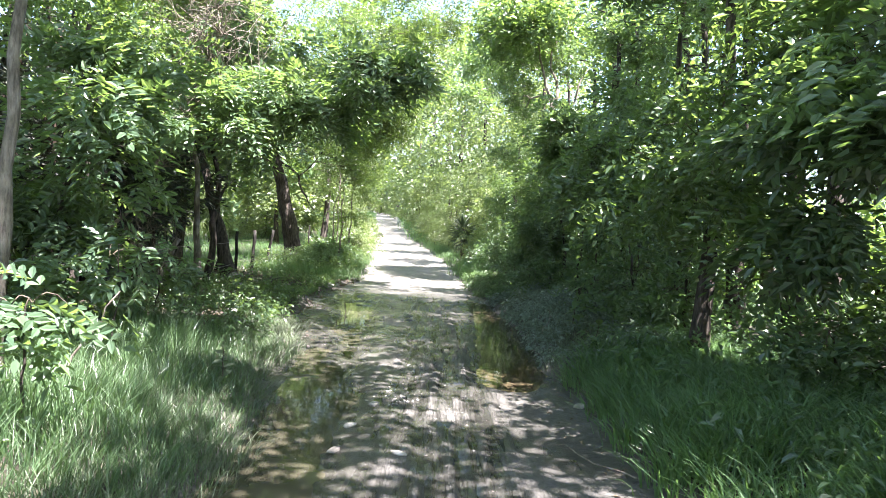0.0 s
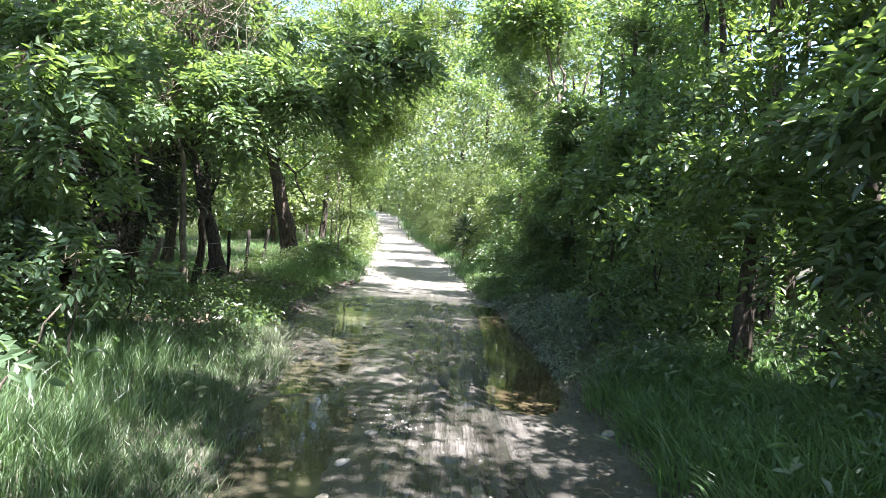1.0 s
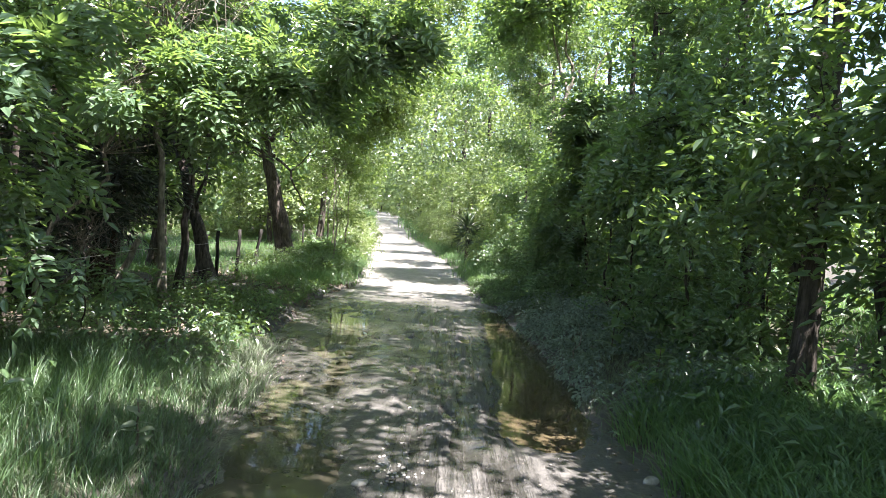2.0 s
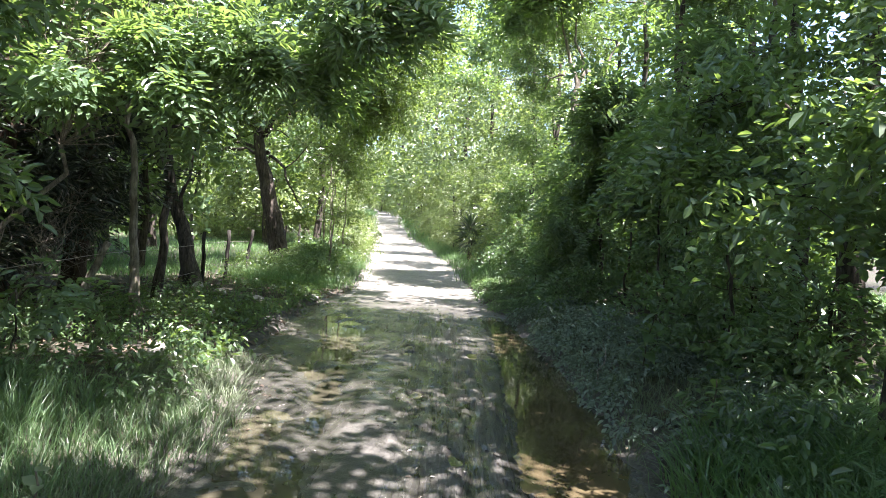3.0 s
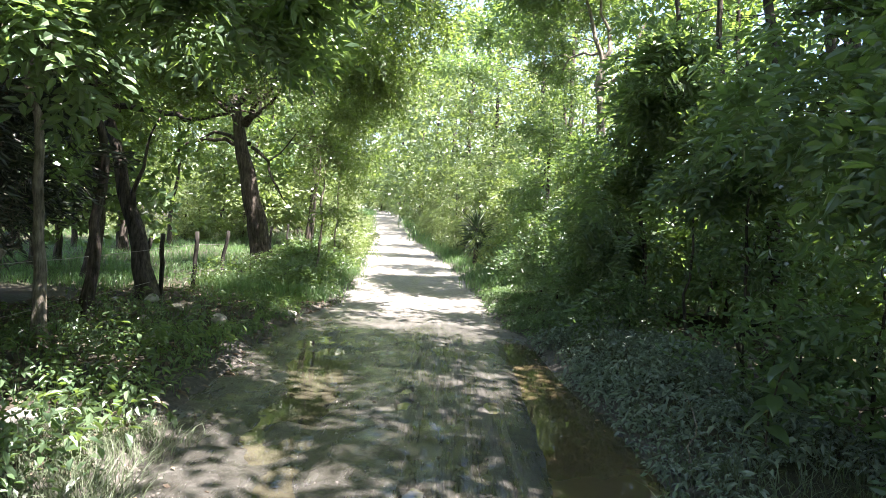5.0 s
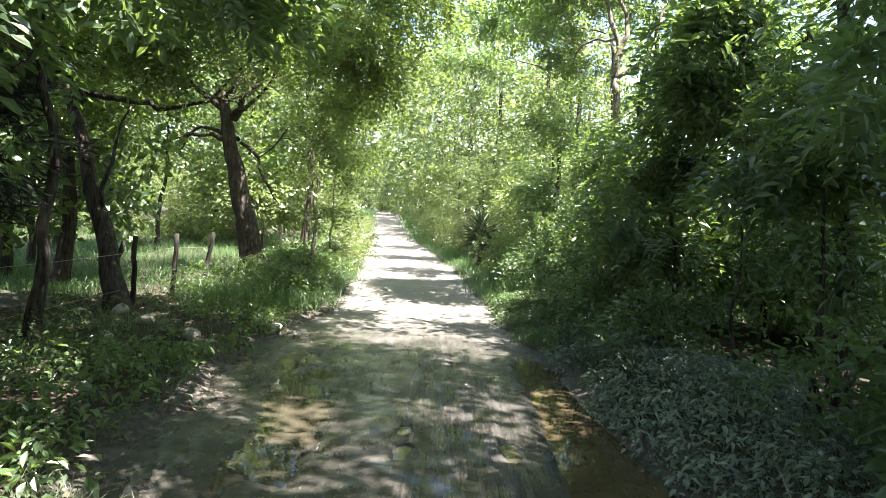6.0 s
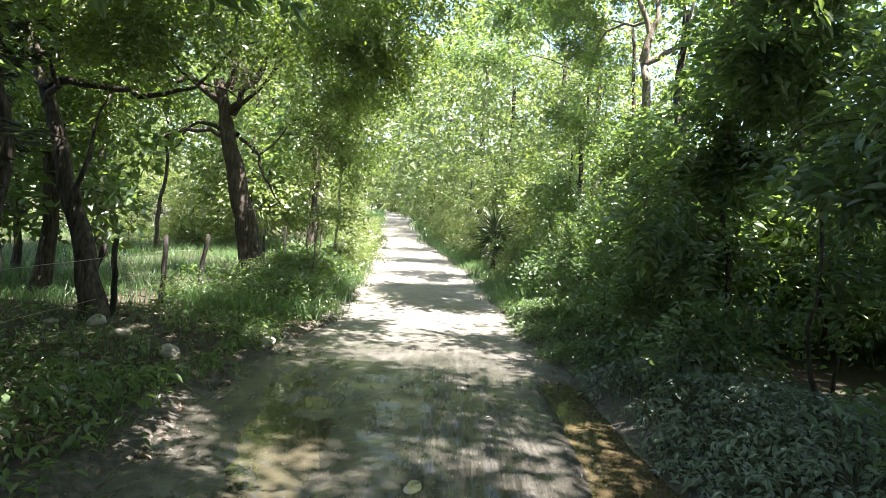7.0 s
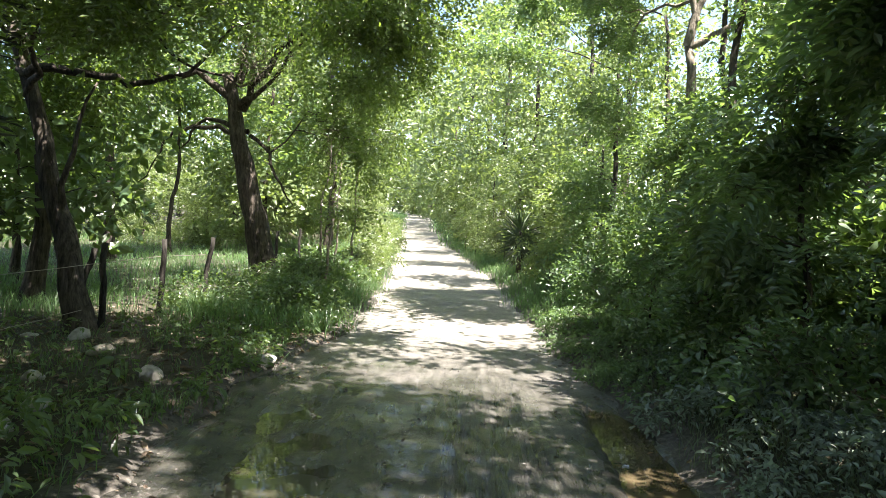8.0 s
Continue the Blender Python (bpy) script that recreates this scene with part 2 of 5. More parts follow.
def vnoise(x, y, f, seed=0):
    """Smooth value noise on a lattice, for arrays, from 0 to 1."""
    x, y = np.asarray(x, float) * f, np.asarray(y, float) * f
    xi, yi = np.floor(x), np.floor(y)
    fx, fy = x - xi, y - yi
    fx, fy = fx * fx * (3 - 2 * fx), fy * fy * (3 - 2 * fy)

    def h(a, b):
        v = np.sin(a * 127.1 + b * 311.7 + seed * 74.7) * 43758.5453
        return v - np.floor(v)

    return (h(xi, yi) * (1 - fx) + h(xi + 1, yi) * fx) * (1 - fy) + (h(xi, yi + 1) * (1 - fx) + h(xi + 1, yi + 1) * fx) * fy


def edge_l(y):
    return np.interp(y, LY, LX) + (vnoise(y, 0, 1.3, 3) - 0.5) * 0.22 + (vnoise(y, 0, 5.0, 13) - 0.5) * 0.10


def edge_r(y):
    return np.interp(y, RY, RX) + (vnoise(y, 0, 1.5, 4) - 0.5) * 0.18 + (vnoise(y, 0, 5.5, 14) - 0.5) * 0.10


def smooth(a, b, x):
    t = np.clip((x - a) / (b - a), 0, 1)
    return t * t * (3 - 2 * t)


def rise(y):
    """The lane climbs gently beyond 18 m."""
    s = np.maximum(np.asarray(y, float) - 18, 0)
    return np.where(s < 8, 0.003125 * s * s, 0.2 + 0.05 * (s - 8)).clip(0, 4.6)


WATER = -0.035


def tyre_marks(x, y):
    """How strongly the tyres tore the mud, and the long furrows they left."""
    bend = x + 0.10 * np.sin(np.asarray(y) * 0.35)
    mark = np.exp(-(((x - np.interp(y, [3, 9, 15], [0.12, 0.05, -0.35])) / 0.5) ** 4)) * (1 - smooth(12.5, 15.5, y))
    furrow = 0.5 * vnoise(bend, y * 0.05, 13, 5) + 0.5 * vnoise(bend + 0.03 * y, y * 0.09, 22, 15) - 0.5
    return mark, furrow


def road_z(x, y):
    x, y = np.asarray(x, float), np.asarray(y, float)
    z = rise(y) + 0.02 * (vnoise(x, y, 1.1, 1) - 0.5)
    wet = 1 - smooth(14.5, 18, y)
    # right rut with standing water
    rc = np.interp(y, [2, 6.5, 8, 10, 12, 14, 16], [0.95, 0.8, 0.95, 0.98, 0.92, 0.9, 0.75])
    rw = np.interp(y, [5.6, 6.3, 7, 9, 12, 14, 15], [0.05, 0.32, 0.44, 0.40, 0.27, 0.22, 0.1])
    cut = np.exp(-(((x - rc) / rw) ** 4)) * smooth(5.7, 6.6, y) * (1 - smooth(13.6, 14.8, y))
    z -= 0.075 * cut
    # left rut: shallow broken puddles
    lc = np.interp(y, [2, 4, 5.5, 7, 8, 10.5, 13, 15], [-0.98, -1.0, -1.06, -1.2, -1.32, -1.38, -1.75, -1.95])
    lw = np.interp(y, [2, 3.5, 5, 7, 8.5, 10.5, 13, 15], [0.4, 0.34, 0.33, 0.40, 0.42, 0.33, 0.42, 0.3])
    lcut = np.exp(-np.abs((x - lc) / (lw * np.interp(y, [2, 5.5, 8], [1.3, 1.25, 1.0]))) ** 2.6) * (1 - smooth(13.4, 14.6, y))
    patch = smooth(0.2, 0.62, 0.7 * vnoise(x + 3.7, y * 0.55, 1.35, 9) + 0.3 * vnoise(x, y * 0.6, 5, 19) + 0.12 + 0.22 * (1 - smooth(5.0, 7.5, y)))
    z -= lcut * (0.062 * patch + 0.02 * (vnoise(x * 0.8 + y * 0.6, y * 0.8 - x * 0.6, 4, 29) - 0.5) + 0.015 * (vnoise(x * 0.6 - y * 0.8, y * 0.6 + x * 0.8, 9, 30) - 0.5))
    # crown of tyre-torn mud between the ruts
    tyre, line = tyre_marks(x, y)
    lug = vnoise(x * 0.8, y, 9, 6) - 0.5
    z += tyre * (0.056 * line * (0.4 + vnoise(x, y, 0.7, 25)) + 0.012 * lug) + wet * (0.010 * (vnoise(x * 0.8 + y * 0.6, y * 0.8 - x * 0.6, 4.3, 2) - 0.5) + 0.009 * (vnoise(x * 0.6 - y * 0.8, y * 0.6 + x * 0.8, 12, 22) - 0.5))
    # small pools torn in the crown
    for px, py, pr in ((-0.34, 8.55, 0.055), (0.02, 6.9, 0.06), (-0.5, 10.45, 0.07), (0.3, 10.6, 0.08), (-0.52, 10.95, 0.05)):
        z -= 0.07 * np.exp(-(((x - px + 0.05 * (vnoise(x, y, 8, 33) - 0.5)) / (pr * (0.5 + vnoise(x, y, 9, 34)))) ** 2 + ((y - py) / (pr * 2.6)) ** 2) ** 2)
    return z


def ground_z(x, y):
    """Height of the land beside the lane."""
    x, y = np.asarray(x, float), np.asarray(y, float)
    dl, dr = edge_l(y) - x, x - edge_r(y)
    d = np.maximum(dl, dr)
    inside = d <= 0
    base = rise(y) + 0.03 * (vnoise(x, y, 0.7, 1) - 0.5) * np.clip(d, 0, 1)
    bank = np.where(dr > 0, 0.24 * smooth(0, 0.9, dr) + 0.05 * smooth(0, 0.15, dr), 0.06 * smooth(0, 0.12, dl) + 0.12 * smooth(0, 1.2, dl) * (1 - smooth(7, 11, y)))
    bank = bank * (1 - 0.6 * smooth(20, 30, y)) + 0.08 * (vnoise(x, y, 0.9, 8) - 0.5) * smooth(0, 1, d) + 0.05 * (vnoise(x, y, 4, 11) - 0.5) * smooth(0, 0.3, d)
    return np.where(inside, road_z(x, y), road_z(np.where(dr > 0, edge_r(y), edge_l(y)), y) * (1 - smooth(0, 0.4, d)) + base * smooth(0, 0.4, d) + bank)


# ---- mesh helpers ----
def mesh_from(name, verts, faces, mat, smooth_shade=False):
    """verts (n,3); faces: one or more arrays (m,3) or (m,4)."""
    me = bpy.data.meshes.new(name)
    verts = np.asarray(verts, np.float32)
    faces = faces if isinstance(faces, list) else [faces]
    faces = [np.asarray(f, np.int32) for f in faces if len(f)]
    me.vertices.add(len(verts))
    me.vertices.foreach_set("co", verts.ravel())
    loops = np.concatenate([f.ravel() for f in faces])
    sizes = np.concatenate([np.full(len(f), f.shape[1], np.int32) for f in faces])
    starts = np.concatenate([[0], np.cumsum(sizes)[:-1]]).astype(np.int32)
    me.loops.add(len(loops))
    me.loops.foreach_set("vertex_index", loops)
    me.polygons.add(len(sizes))
    me.polygons.foreach_set("loop_start", starts)
    me.polygons.foreach_set("use_smooth", np.full(len(sizes), smooth_shade))
    me.update(calc_edges=True)
    me.materials.append(mat)
    return me


def thing(name, label, category, group="", kind="", at=(0, 0, 0)):
    ob = new(name)
    ob.location = at
    ob.empty_display_size = 0.1
    return tagged(ob, label, category, group, kind)


def part(name, me, parent, label=""):
    ob = new(name, me)
    ob.parent = parent
    if label:
        tagged(ob, label)
    return ob


def join(pieces):
    """Joins (verts, faces) pairs with faces of one size."""
    vs, fs, k = [], [], 0
    for v, f in pieces:
        vs.append(v)
        fs.append(np.asarray(f) + k)
        k += len(v)
    return np.concatenate(vs), np.concatenate(fs)


def tube(points, radii, sides=8, rough=0.0, seed=0):
    """A tapered limb along points, closed at its tip."""
    p = np.asarray(points, float)
    r = np.asarray(radii, float)
    d = np.gradient(p, axis=0)
    d /= np.linalg.norm(d, axis=1)[:, None] + 1e-9
    ref = np.where(np.abs(d[:, 2:3]) > 0.9, np.array([[1.0, 0, 0]]), np.array([[0, 0, 1.0]]))
    if np.abs(d[0, 2]) > 0.7:
        ref[:] = (1.0, 0, 0)
    u = np.cross(ref, d)
    u /= np.linalg.norm(u, axis=1)[:, None] + 1e-9
    w = np.cross(d, u)
    a = np.linspace(0, 2 * np.pi, sides, endpoint=False)
    rr = r[:, None] * np.ones(sides)
    if rough:
        g = np.random.default_rng(seed)
        rr = rr * (1 + rough * (g.random((len(p), sides)) - 0.5) + rough * 0.8 * (g.random(sides) - 0.5)[None])
    v = p[:, None] + rr[..., None] * (np.cos(a)[None, :, None] * u[:, None] + np.sin(a)[None, :, None] * w[:, None])
    n = len(p)
    i, j = np.meshgrid(np.arange(n - 1), np.arange(sides), indexing="ij")
    j2 = (j + 1) % sides
    f = np.stack([i * sides + j, i * sides + j2, (i + 1) * sides + j2, (i + 1) * sides + j], -1).reshape(-1, 4)
    v = v.reshape(-1, 3)
    tip = np.arange((n - 1) * sides, n * sides)
    cap = np.stack([tip[0] * np.ones(sides - 2, int), tip[1:-1], tip[2:], tip[2:]], -1)
    return v, np.concatenate([f, cap[:, :4]])


def wander(a, b, n, amount, g, sag=0.0):
    """A crooked line of n points from a to b."""
    t = np.linspace(0, 1, n)[:, None]
    a, b = np.asarray(a, float), np.asarray(b, float)
    p = a + (b - a) * t
    k = g.normal(0, 1, (n, 3)).cumsum(0)
    k -= k[0] + (k[-1] - k[0]) * t
    p = p + k * amount * np.linalg.norm(b - a) / n
    p[:, 2] += sag * np.sin(t[:, 0] * np.pi)
    return p


# ---- foliage ----
def leaf_shape(length, width, fold=0.18, curl=0.12):
    """One leaf blade along +x: six corners, folded at the midrib, tip bent down."""
    return np.array([(0, 0, 0), (0.38 * length, 0.5 * width, fold * width), (0.75 * length, 0.33 * width, fold * width - curl * length * 0.5), (length, 0, -curl * length), (0.75 * length, -0.33 * width, fold * width - curl * length * 0.5), (0.38 * length, -0.5 * width, fold * width)])


LEAF6 = np.array([(0, 2, 1), (0, 3, 2), (0, 4, 3), (0, 5, 4)])
LEAF4 = np.array([(0, 2, 1), (0, 3, 2)])


def broad_blade(length, width):
    """One large leaf along +x with a rounded outline, midrib fold and bent tip: vertices and faces."""
    t = np.linspace(0, 1, 8)
    half = width * 0.5 * np.sin(np.pi * t ** 0.75) ** 0.9
    half[0], half[-1] = 0.004, 0.001
    sag = -0.28 * length * t ** 2.2
    rows = np.stack([np.stack([length * t - 0.06 * length * abs(u), half * u, sag + 0.22 * half * abs(u) + 0.03 * length * np.sin(9 * t) * abs(u)], -1) for u in (-1, -0.5, 0, 0.5, 1)], 1)
    i, j = np.meshgrid(np.arange(7), np.arange(4), indexing="ij")
    a = i * 5 + j
    return rows.reshape(-1, 3), np.stack([a, a + 5, a + 6, a + 1], -1).reshape(-1, 4)


def turn_z(v, a):
    c, s = math.cos(a), math.sin(a)
    return v @ np.array([(c, s, 0), (-s, c, 0), (0, 0, 1)])


def turn_x(v, a):
    c, s = math.cos(a), math.sin(a)
    return v @ np.array([(1, 0, 0), (0, c, s), (0, -s, c)])


def spray(kind, seed=0):
    """A template of one leafy spray along +x: (leaves, corners, 3)."""
    g = np.random.default_rng(seed)
    out = []

    def quad(length, width):
        six = leaf_shape(length, width * 1.08)
        if kind in ("ash", "elm"):
            return six
        return np.stack([six[0], (six[1] + six[2]) / 2 * np.array([0.92, 1.15, 1]), six[3], (six[4] + six[5]) / 2 * np.array([0.92, 1.15, 1])])

    if kind == "ash":
        n, step, ln, wd = 4, 0.062, 0.112, 0.046
        for k in range(n):
            for side in (1, -1):
                v = turn_z(turn_x(quad(ln * (0.85 + 0.3 * g.random()), wd), side * 0.45 + g.normal(0, 0.3)), side * (0.85 + g.normal(0, 0.12)))
                out.append(v + (0.05 + step * k, 0, -0.03 * k * k * 0.35))
        out.append(quad(ln * 1.1, wd) + (0.05 + step * n, 0, -0.03 * n * n * 0.35))
    elif kind == "elm":
        for k in range(9):
            side = 1 if k % 2 else -1
            v = turn_z(turn_x(quad(0.07 * (0.7 + 0.6 * g.random()), 0.039), side * 0.25 + g.normal(0, 0.6)), side * (0.9 + g.normal(0, 0.25)))
            out.append(v + (0.034 * k, 0, -0.0035 * k * k + g.normal(0, 0.01)))
    elif kind == "fine":
        for k in range(10):
            side = 1 if k % 2 else -1
            v = turn_z(turn_x(quad(0.082 * (0.7 + 0.6 * g.random()), 0.038), side * 0.3 + g.normal(0, 0.4)), side * (0.8 + g.normal(0, 0.3)))
            out.append(v + (0.045 * k, g.normal(0, 0.014), -0.003 * k * k + g.normal(0, 0.014)))
    elif kind == "cedar":
        for k in range(10):
            v = turn_z(turn_x(quad(0.11 * (0.7 + 0.6 * g.random()), 0.03), g.random() * 6), g.normal(0, 0.7))
            out.append(v + (0.02 * k, g.normal(0, 0.03), g.normal(0, 0.03)))
    elif kind == "coarse":
        for k in range(7):
            side = 1 if k % 2 else -1
            v = turn_z(turn_x(quad(0.17 * (0.7 + 0.6 * g.random()), 0.095), g.normal(0, 0.6)), side * (0.9 + g.normal(0, 0.4)))
            out.append(v + (0.07 * k, g.normal(0, 0.05), -0.004 * k * k + g.normal(0, 0.05)))
    elif kind == "mid":
        for k in range(7):
            v = turn_z(turn_x(quad(0.22 * (0.7 + 0.6 * g.random()), 0.125), g.normal(0, 0.8)), g.random() * 6.28)
            out.append(v + g.normal(0, 0.17, 3) * (1.3, 1.3, 0.8))
    elif kind == "far":
        for k in range(6):
            v = turn_z(turn_x(quad(0.24 * (0.7 + 0.6 * g.random()), 0.12), g.normal(0, 0.9)), g.random() * 6.28)
            out.append(v + g.normal(0, 0.16, 3))
    return np.array(out)


SPRAYS = {k: [spray(k, s) for s in range(5)] for k in ("ash", "elm", "fine", "cedar", "coarse", "far", "mid")}


def foliage(centres, radii, count, kind, g, droop=0.25, scale=1.0, hollow=0.0, gap=0.0, clump=1.6):
    """Sprays spread through ellipsoid lobes: centres (n,3), radii (n,3), count per lobe."""
    vs = []
    centres, radii = np.asarray(centres, float), np.asarray(radii, float)
    crown_c = centres.mean(0)
    idx = np.repeat(np.arange(len(centres)), count)
    m = len(idx)
    d = g.normal(0, 1, (m, 3))
    d /= np.linalg.norm(d, axis=1)[:, None]
    rad = hollow + (1 - hollow) * g.random(m) ** 0.7
    pos = centres[idx] + d * radii[idx] * rad[:, None]
    if gap:
        keep = vnoise(pos[:, 0] + pos[:, 2] * 0.7, pos[:, 1] - pos[:, 2] * 0.6, clump, 21) > gap
        pos, d, idx = pos[keep], d[keep], idx[keep]
        m = len(pos)
    out = d * 0.9 + 0.5 * (pos - crown_c) / (np.linalg.norm(pos - crown_c, axis=1)[:, None] + 0.3) + g.normal(0, 0.55, (m, 3))
    out[:, 2] = out[:, 2] * 0.5 - droop
    out /= np.linalg.norm(out, axis=1)[:, None]
    up = np.array([0, 0, 0.25 if kind in ("mid", "far") else 0.8]) + g.normal(0, 0.34 if kind == "ash" else 0.55, (m, 3)) + 0.4 * d
    y = np.cross(up, out)
    y /= np.linalg.norm(y, axis=1)[:, None] + 1e-9
    z = np.cross(out, y)
    rot = np.stack([out, y, z], 1)
    sc = scale * (0.75 + 0.5 * g.random(m))
    which = g.integers(0, 5, m)
    for k in range(5):
        s = which == k
        t = SPRAYS[kind][k]
        vs.append((np.einsum("lcx,sxw->slcw", t, rot[s]) * sc[s][:, None, None, None] + pos[s][:, None, None]).reshape(-1, 3))
    v = np.concatenate(vs)
    k = SPRAYS[kind][0].shape[1]
    n = len(v) // k
    f = ((LEAF4 if k == 4 else LEAF6)[None] + k * np.arange(n)[:, None, None]).reshape(-1, 3)
    return v, f


BARKS = {"bark": M_BARK, "pale": M_PALEBARK, "cedar": M_CEDARBARK}
LEAVES = {"ash": M_ASH, "elm": M_ELM, "fine": M_OAK, "cedar": M_CEDAR, "coarse": M_ELM, "far": M_FAR_LIT, "mid": M_FAR_LIT}


def tree(label, base, top, r, lobes, kind, count, seed, bark="bark", droop=0.25, scale=1.0, name="tree", mat=None, group="", twigs=2, gap=0.34, hollow=0.0, limbs=None, fork=0.45, clump=2.1):
    """base (x, y); top: the trunk's upper end; lobes: rows of (x, y, z, rx, ry, rz) in the world."""
    g = np.random.default_rng(seed)
    bx, by = base
    bz = float(ground_z(bx, by))
    ob = thing(name, label, "tree" if name == "tree" else name, group, at=(bx, by, bz))
    org = np.array((bx, by, bz))
    lob = np.asarray(lobes, float)
    n = 16
    trunk = wander((0, 0, -0.12), np.array(top) - org, n, 0.09 if r > 0.08 else 0.14, g)
    t = np.linspace(0, 1, n)
    rad = r * (1 - 0.62 * t) + r * 0.55 * np.exp(-t * 14)
    part("trunk", mesh_from("trunk", *tube(trunk, rad, 14 if r > 0.1 else 8, 0.16, seed), BARKS[bark], True), ob)
    coarse = kind in ("coarse", "far", "mid")
    twig_set, limb_set = [], []
    wood = BARKS[bark] if r > 0.05 else M_TWIG
    nodes = [trunk[int(fork * (n - 1)):]]
    rads = [rad[int(fork * (n - 1)):] * 0.7]
    for row in limbs or ():
        pts = np.array(row[1:]) - org
        fine = np.concatenate([wander(a, b, 5, 0.3, g)[:-1] for a, b in zip(pts[:-1], pts[1:])] + [pts[-1:]])
        rr = np.linspace(row[0], 0.012, len(fine))
        part("limb", mesh_from("limb", *tube(fine, rr, 8, 0.15, seed), wood, True), ob)
        nodes.append(fine[1:])
        rads.append(rr[1:] * 0.7)
    order = np.argsort(np.linalg.norm(lob[:, :3] - org - trunk[-3], axis=1))
    m = 3 if kind in ("far", "mid") else 4 if coarse else 6
    for c in lob[order]:
        c0 = c[:3] - org
        pool, pr = np.concatenate(nodes), np.concatenate(rads)
        far = np.linalg.norm(pool - c0, axis=1) + 0.6 * np.maximum(pool[:, 2] - c0[2], 0)
        k = int(np.argmin(far))
        line = wander(pool[k], c0, m, 0.45, g, 0.05)
        lr = max(min(pr[k], 0.007 + 0.012 * np.linalg.norm(c0 - pool[k])), 0.005)
        lrs = np.linspace(lr, max(lr * 0.45, 0.004), m)
        limb_set.append(tube(line, lrs, 3 if coarse else 5))
        nodes.append(line[1:])
        rads.append(lrs[1:])
        for _ in range(twigs):
            d = g.normal(0, 1, 3)
            d[2] = d[2] * 0.6 + 0.1
            e = c0 + d / np.linalg.norm(d) * c[3:6] * 0.85
            s = line[g.integers(m // 2, m)]
            twig_set.append(tube(wander(s, e, 4, 0.5, g), np.linspace(0.005, 0.002, 4), 3))
    if coarse or name == "shrub":
        twig_set += limb_set
    else:
        for piece in limb_set:
            part("limb", mesh_from("limb", *piece, wood, True), ob)
    if twig_set:
        tw = part("branchwork", mesh_from("branchwork", *join(twig_set), wood, True), ob)
        tagged(tw, kind="stuff")
    v, f = foliage(lob[:, :3] - org, lob[:, 3:6], count, kind, g, droop, scale, hollow, gap, clump)
    part("crown", mesh_from("crown", v, f, mat or LEAVES[kind]), ob)
    return ob


def scatter_lobes(c, r, n, size, seed, shell=0.85):
    """n flat boughs of about that size, spread over an ellipsoid crown."""
    g = np.random.default_rng(seed)
    d = g.normal(0, 1, (n, 3))
    d /= np.linalg.norm(d, axis=1)[:, None]
    p = np.array(c) + d * np.array(r) * (shell * (0.35 + 0.65 * g.random(n)))[:, None]
    s = size * (0.6 + 0.8 * g.random((n, 1))) * (np.array((1.15, 1.15, 0.5)) + g.normal(0, 0.12, (n, 3)))
    return np.concatenate([p, np.maximum(s, 0.12)], 1)


# ---- ground and road ----
def strip(fx, us, ys, fz):
    """A sheet: rows along ys, columns along us; fx(u, y) gives x."""
    U, Y = np.meshgrid(us, ys)
    X = fx(U, Y)
    v = np.stack([X, Y, fz(X, Y)], -1).reshape(-1, 3)
    n, m = len(us), len(ys)
    i, j = np.meshgrid(np.arange(m - 1), np.arange(n - 1), indexing="ij")
    a = i * n + j
    return v, np.stack([a, a + 1, a + n + 1, a + n], -1).reshape(-1, 4)


ys_all = np.concatenate([np.arange(-30, 1.5, 0.5), np.arange(1.5, 15, 0.045), np.arange(15, 24, 0.12), np.arange(24, 60, 0.6), np.arange(60, 140, 2.5), np.arange(140, 400, 12), np.array([400.0])])
out_d = np.concatenate([np.arange(0, 1.6, 0.08), np.arange(1.6, 5, 0.25), np.arange(5, 30, 1.2), np.array([32, 40, 55, 80, 120, 200, 320.0])])
v, f = strip(lambda u, y: edge_l(y) + (edge_r(y) - edge_l(y)) * u, np.linspace(0, 1, 130), ys_all, road_z)
road = new("road", mesh_from("road", v, f, M_MUD, True))
rv = np.asarray(v)
wetness = 1 - smooth(-0.025, 0.02, rv[:, 2] - rise(rv[:, 1]) + 0.03 * (vnoise(rv[:, 0], rv[:, 1], 1.7, 61) - 0.5))
marks, furrows = tyre_marks(rv[:, 0], rv[:, 1])
sodden = smooth(5.5, 9.5, rv[:, 1]) * (1 - smooth(14.0, 15.6, rv[:, 1])) * (0.6 + 0.5 * (1 - smooth(-1.0, 0.2, rv[:, 0] + 0.8 * (vnoise(rv[:, 0], rv[:, 1], 0.9, 64) - 0.5))))
wetness = np.clip(wetness + 0.8 * sodden - 2.2 * marks * furrows, -0.3, 1.3)
wet_at = road.data.attributes.new("wet", "FLOAT", "POINT")
wet_at.data.foreach_set("value", wetness.astype(np.float32))
tyre_at = road.data.attributes.new("tyre", "FLOAT", "POINT")
tyre_at.data.foreach_set("value", marks.astype(np.float32))
tagged(road, "rutted wet mud lane with tyre marks, drying to pale gravel further on", "road", kind="structure")
v1, f1 = strip(lambda u, y: edge_l(y) - u, out_d[::-1], ys_all, lambda x, y: ground_z(np.where(np.abs(x - edge_l(y)) < 1e-6, x - 1e-5, x), y))
v2, f2 = strip(lambda u, y: edge_r(y) + u, out_d, ys_all, lambda x, y: ground_z(np.where(np.abs(x - edge_r(y)) < 1e-6, x + 1e-5, x), y))
gv, gf = join([(v1, f1), (v2, f2)])
ground = new("ground", mesh_from("ground", gv, gf, M_SOIL, True))
gd = np.maximum(edge_l(gv[:, 1]) - gv[:, 0], gv[:, 0] - edge_r(gv[:, 1]))
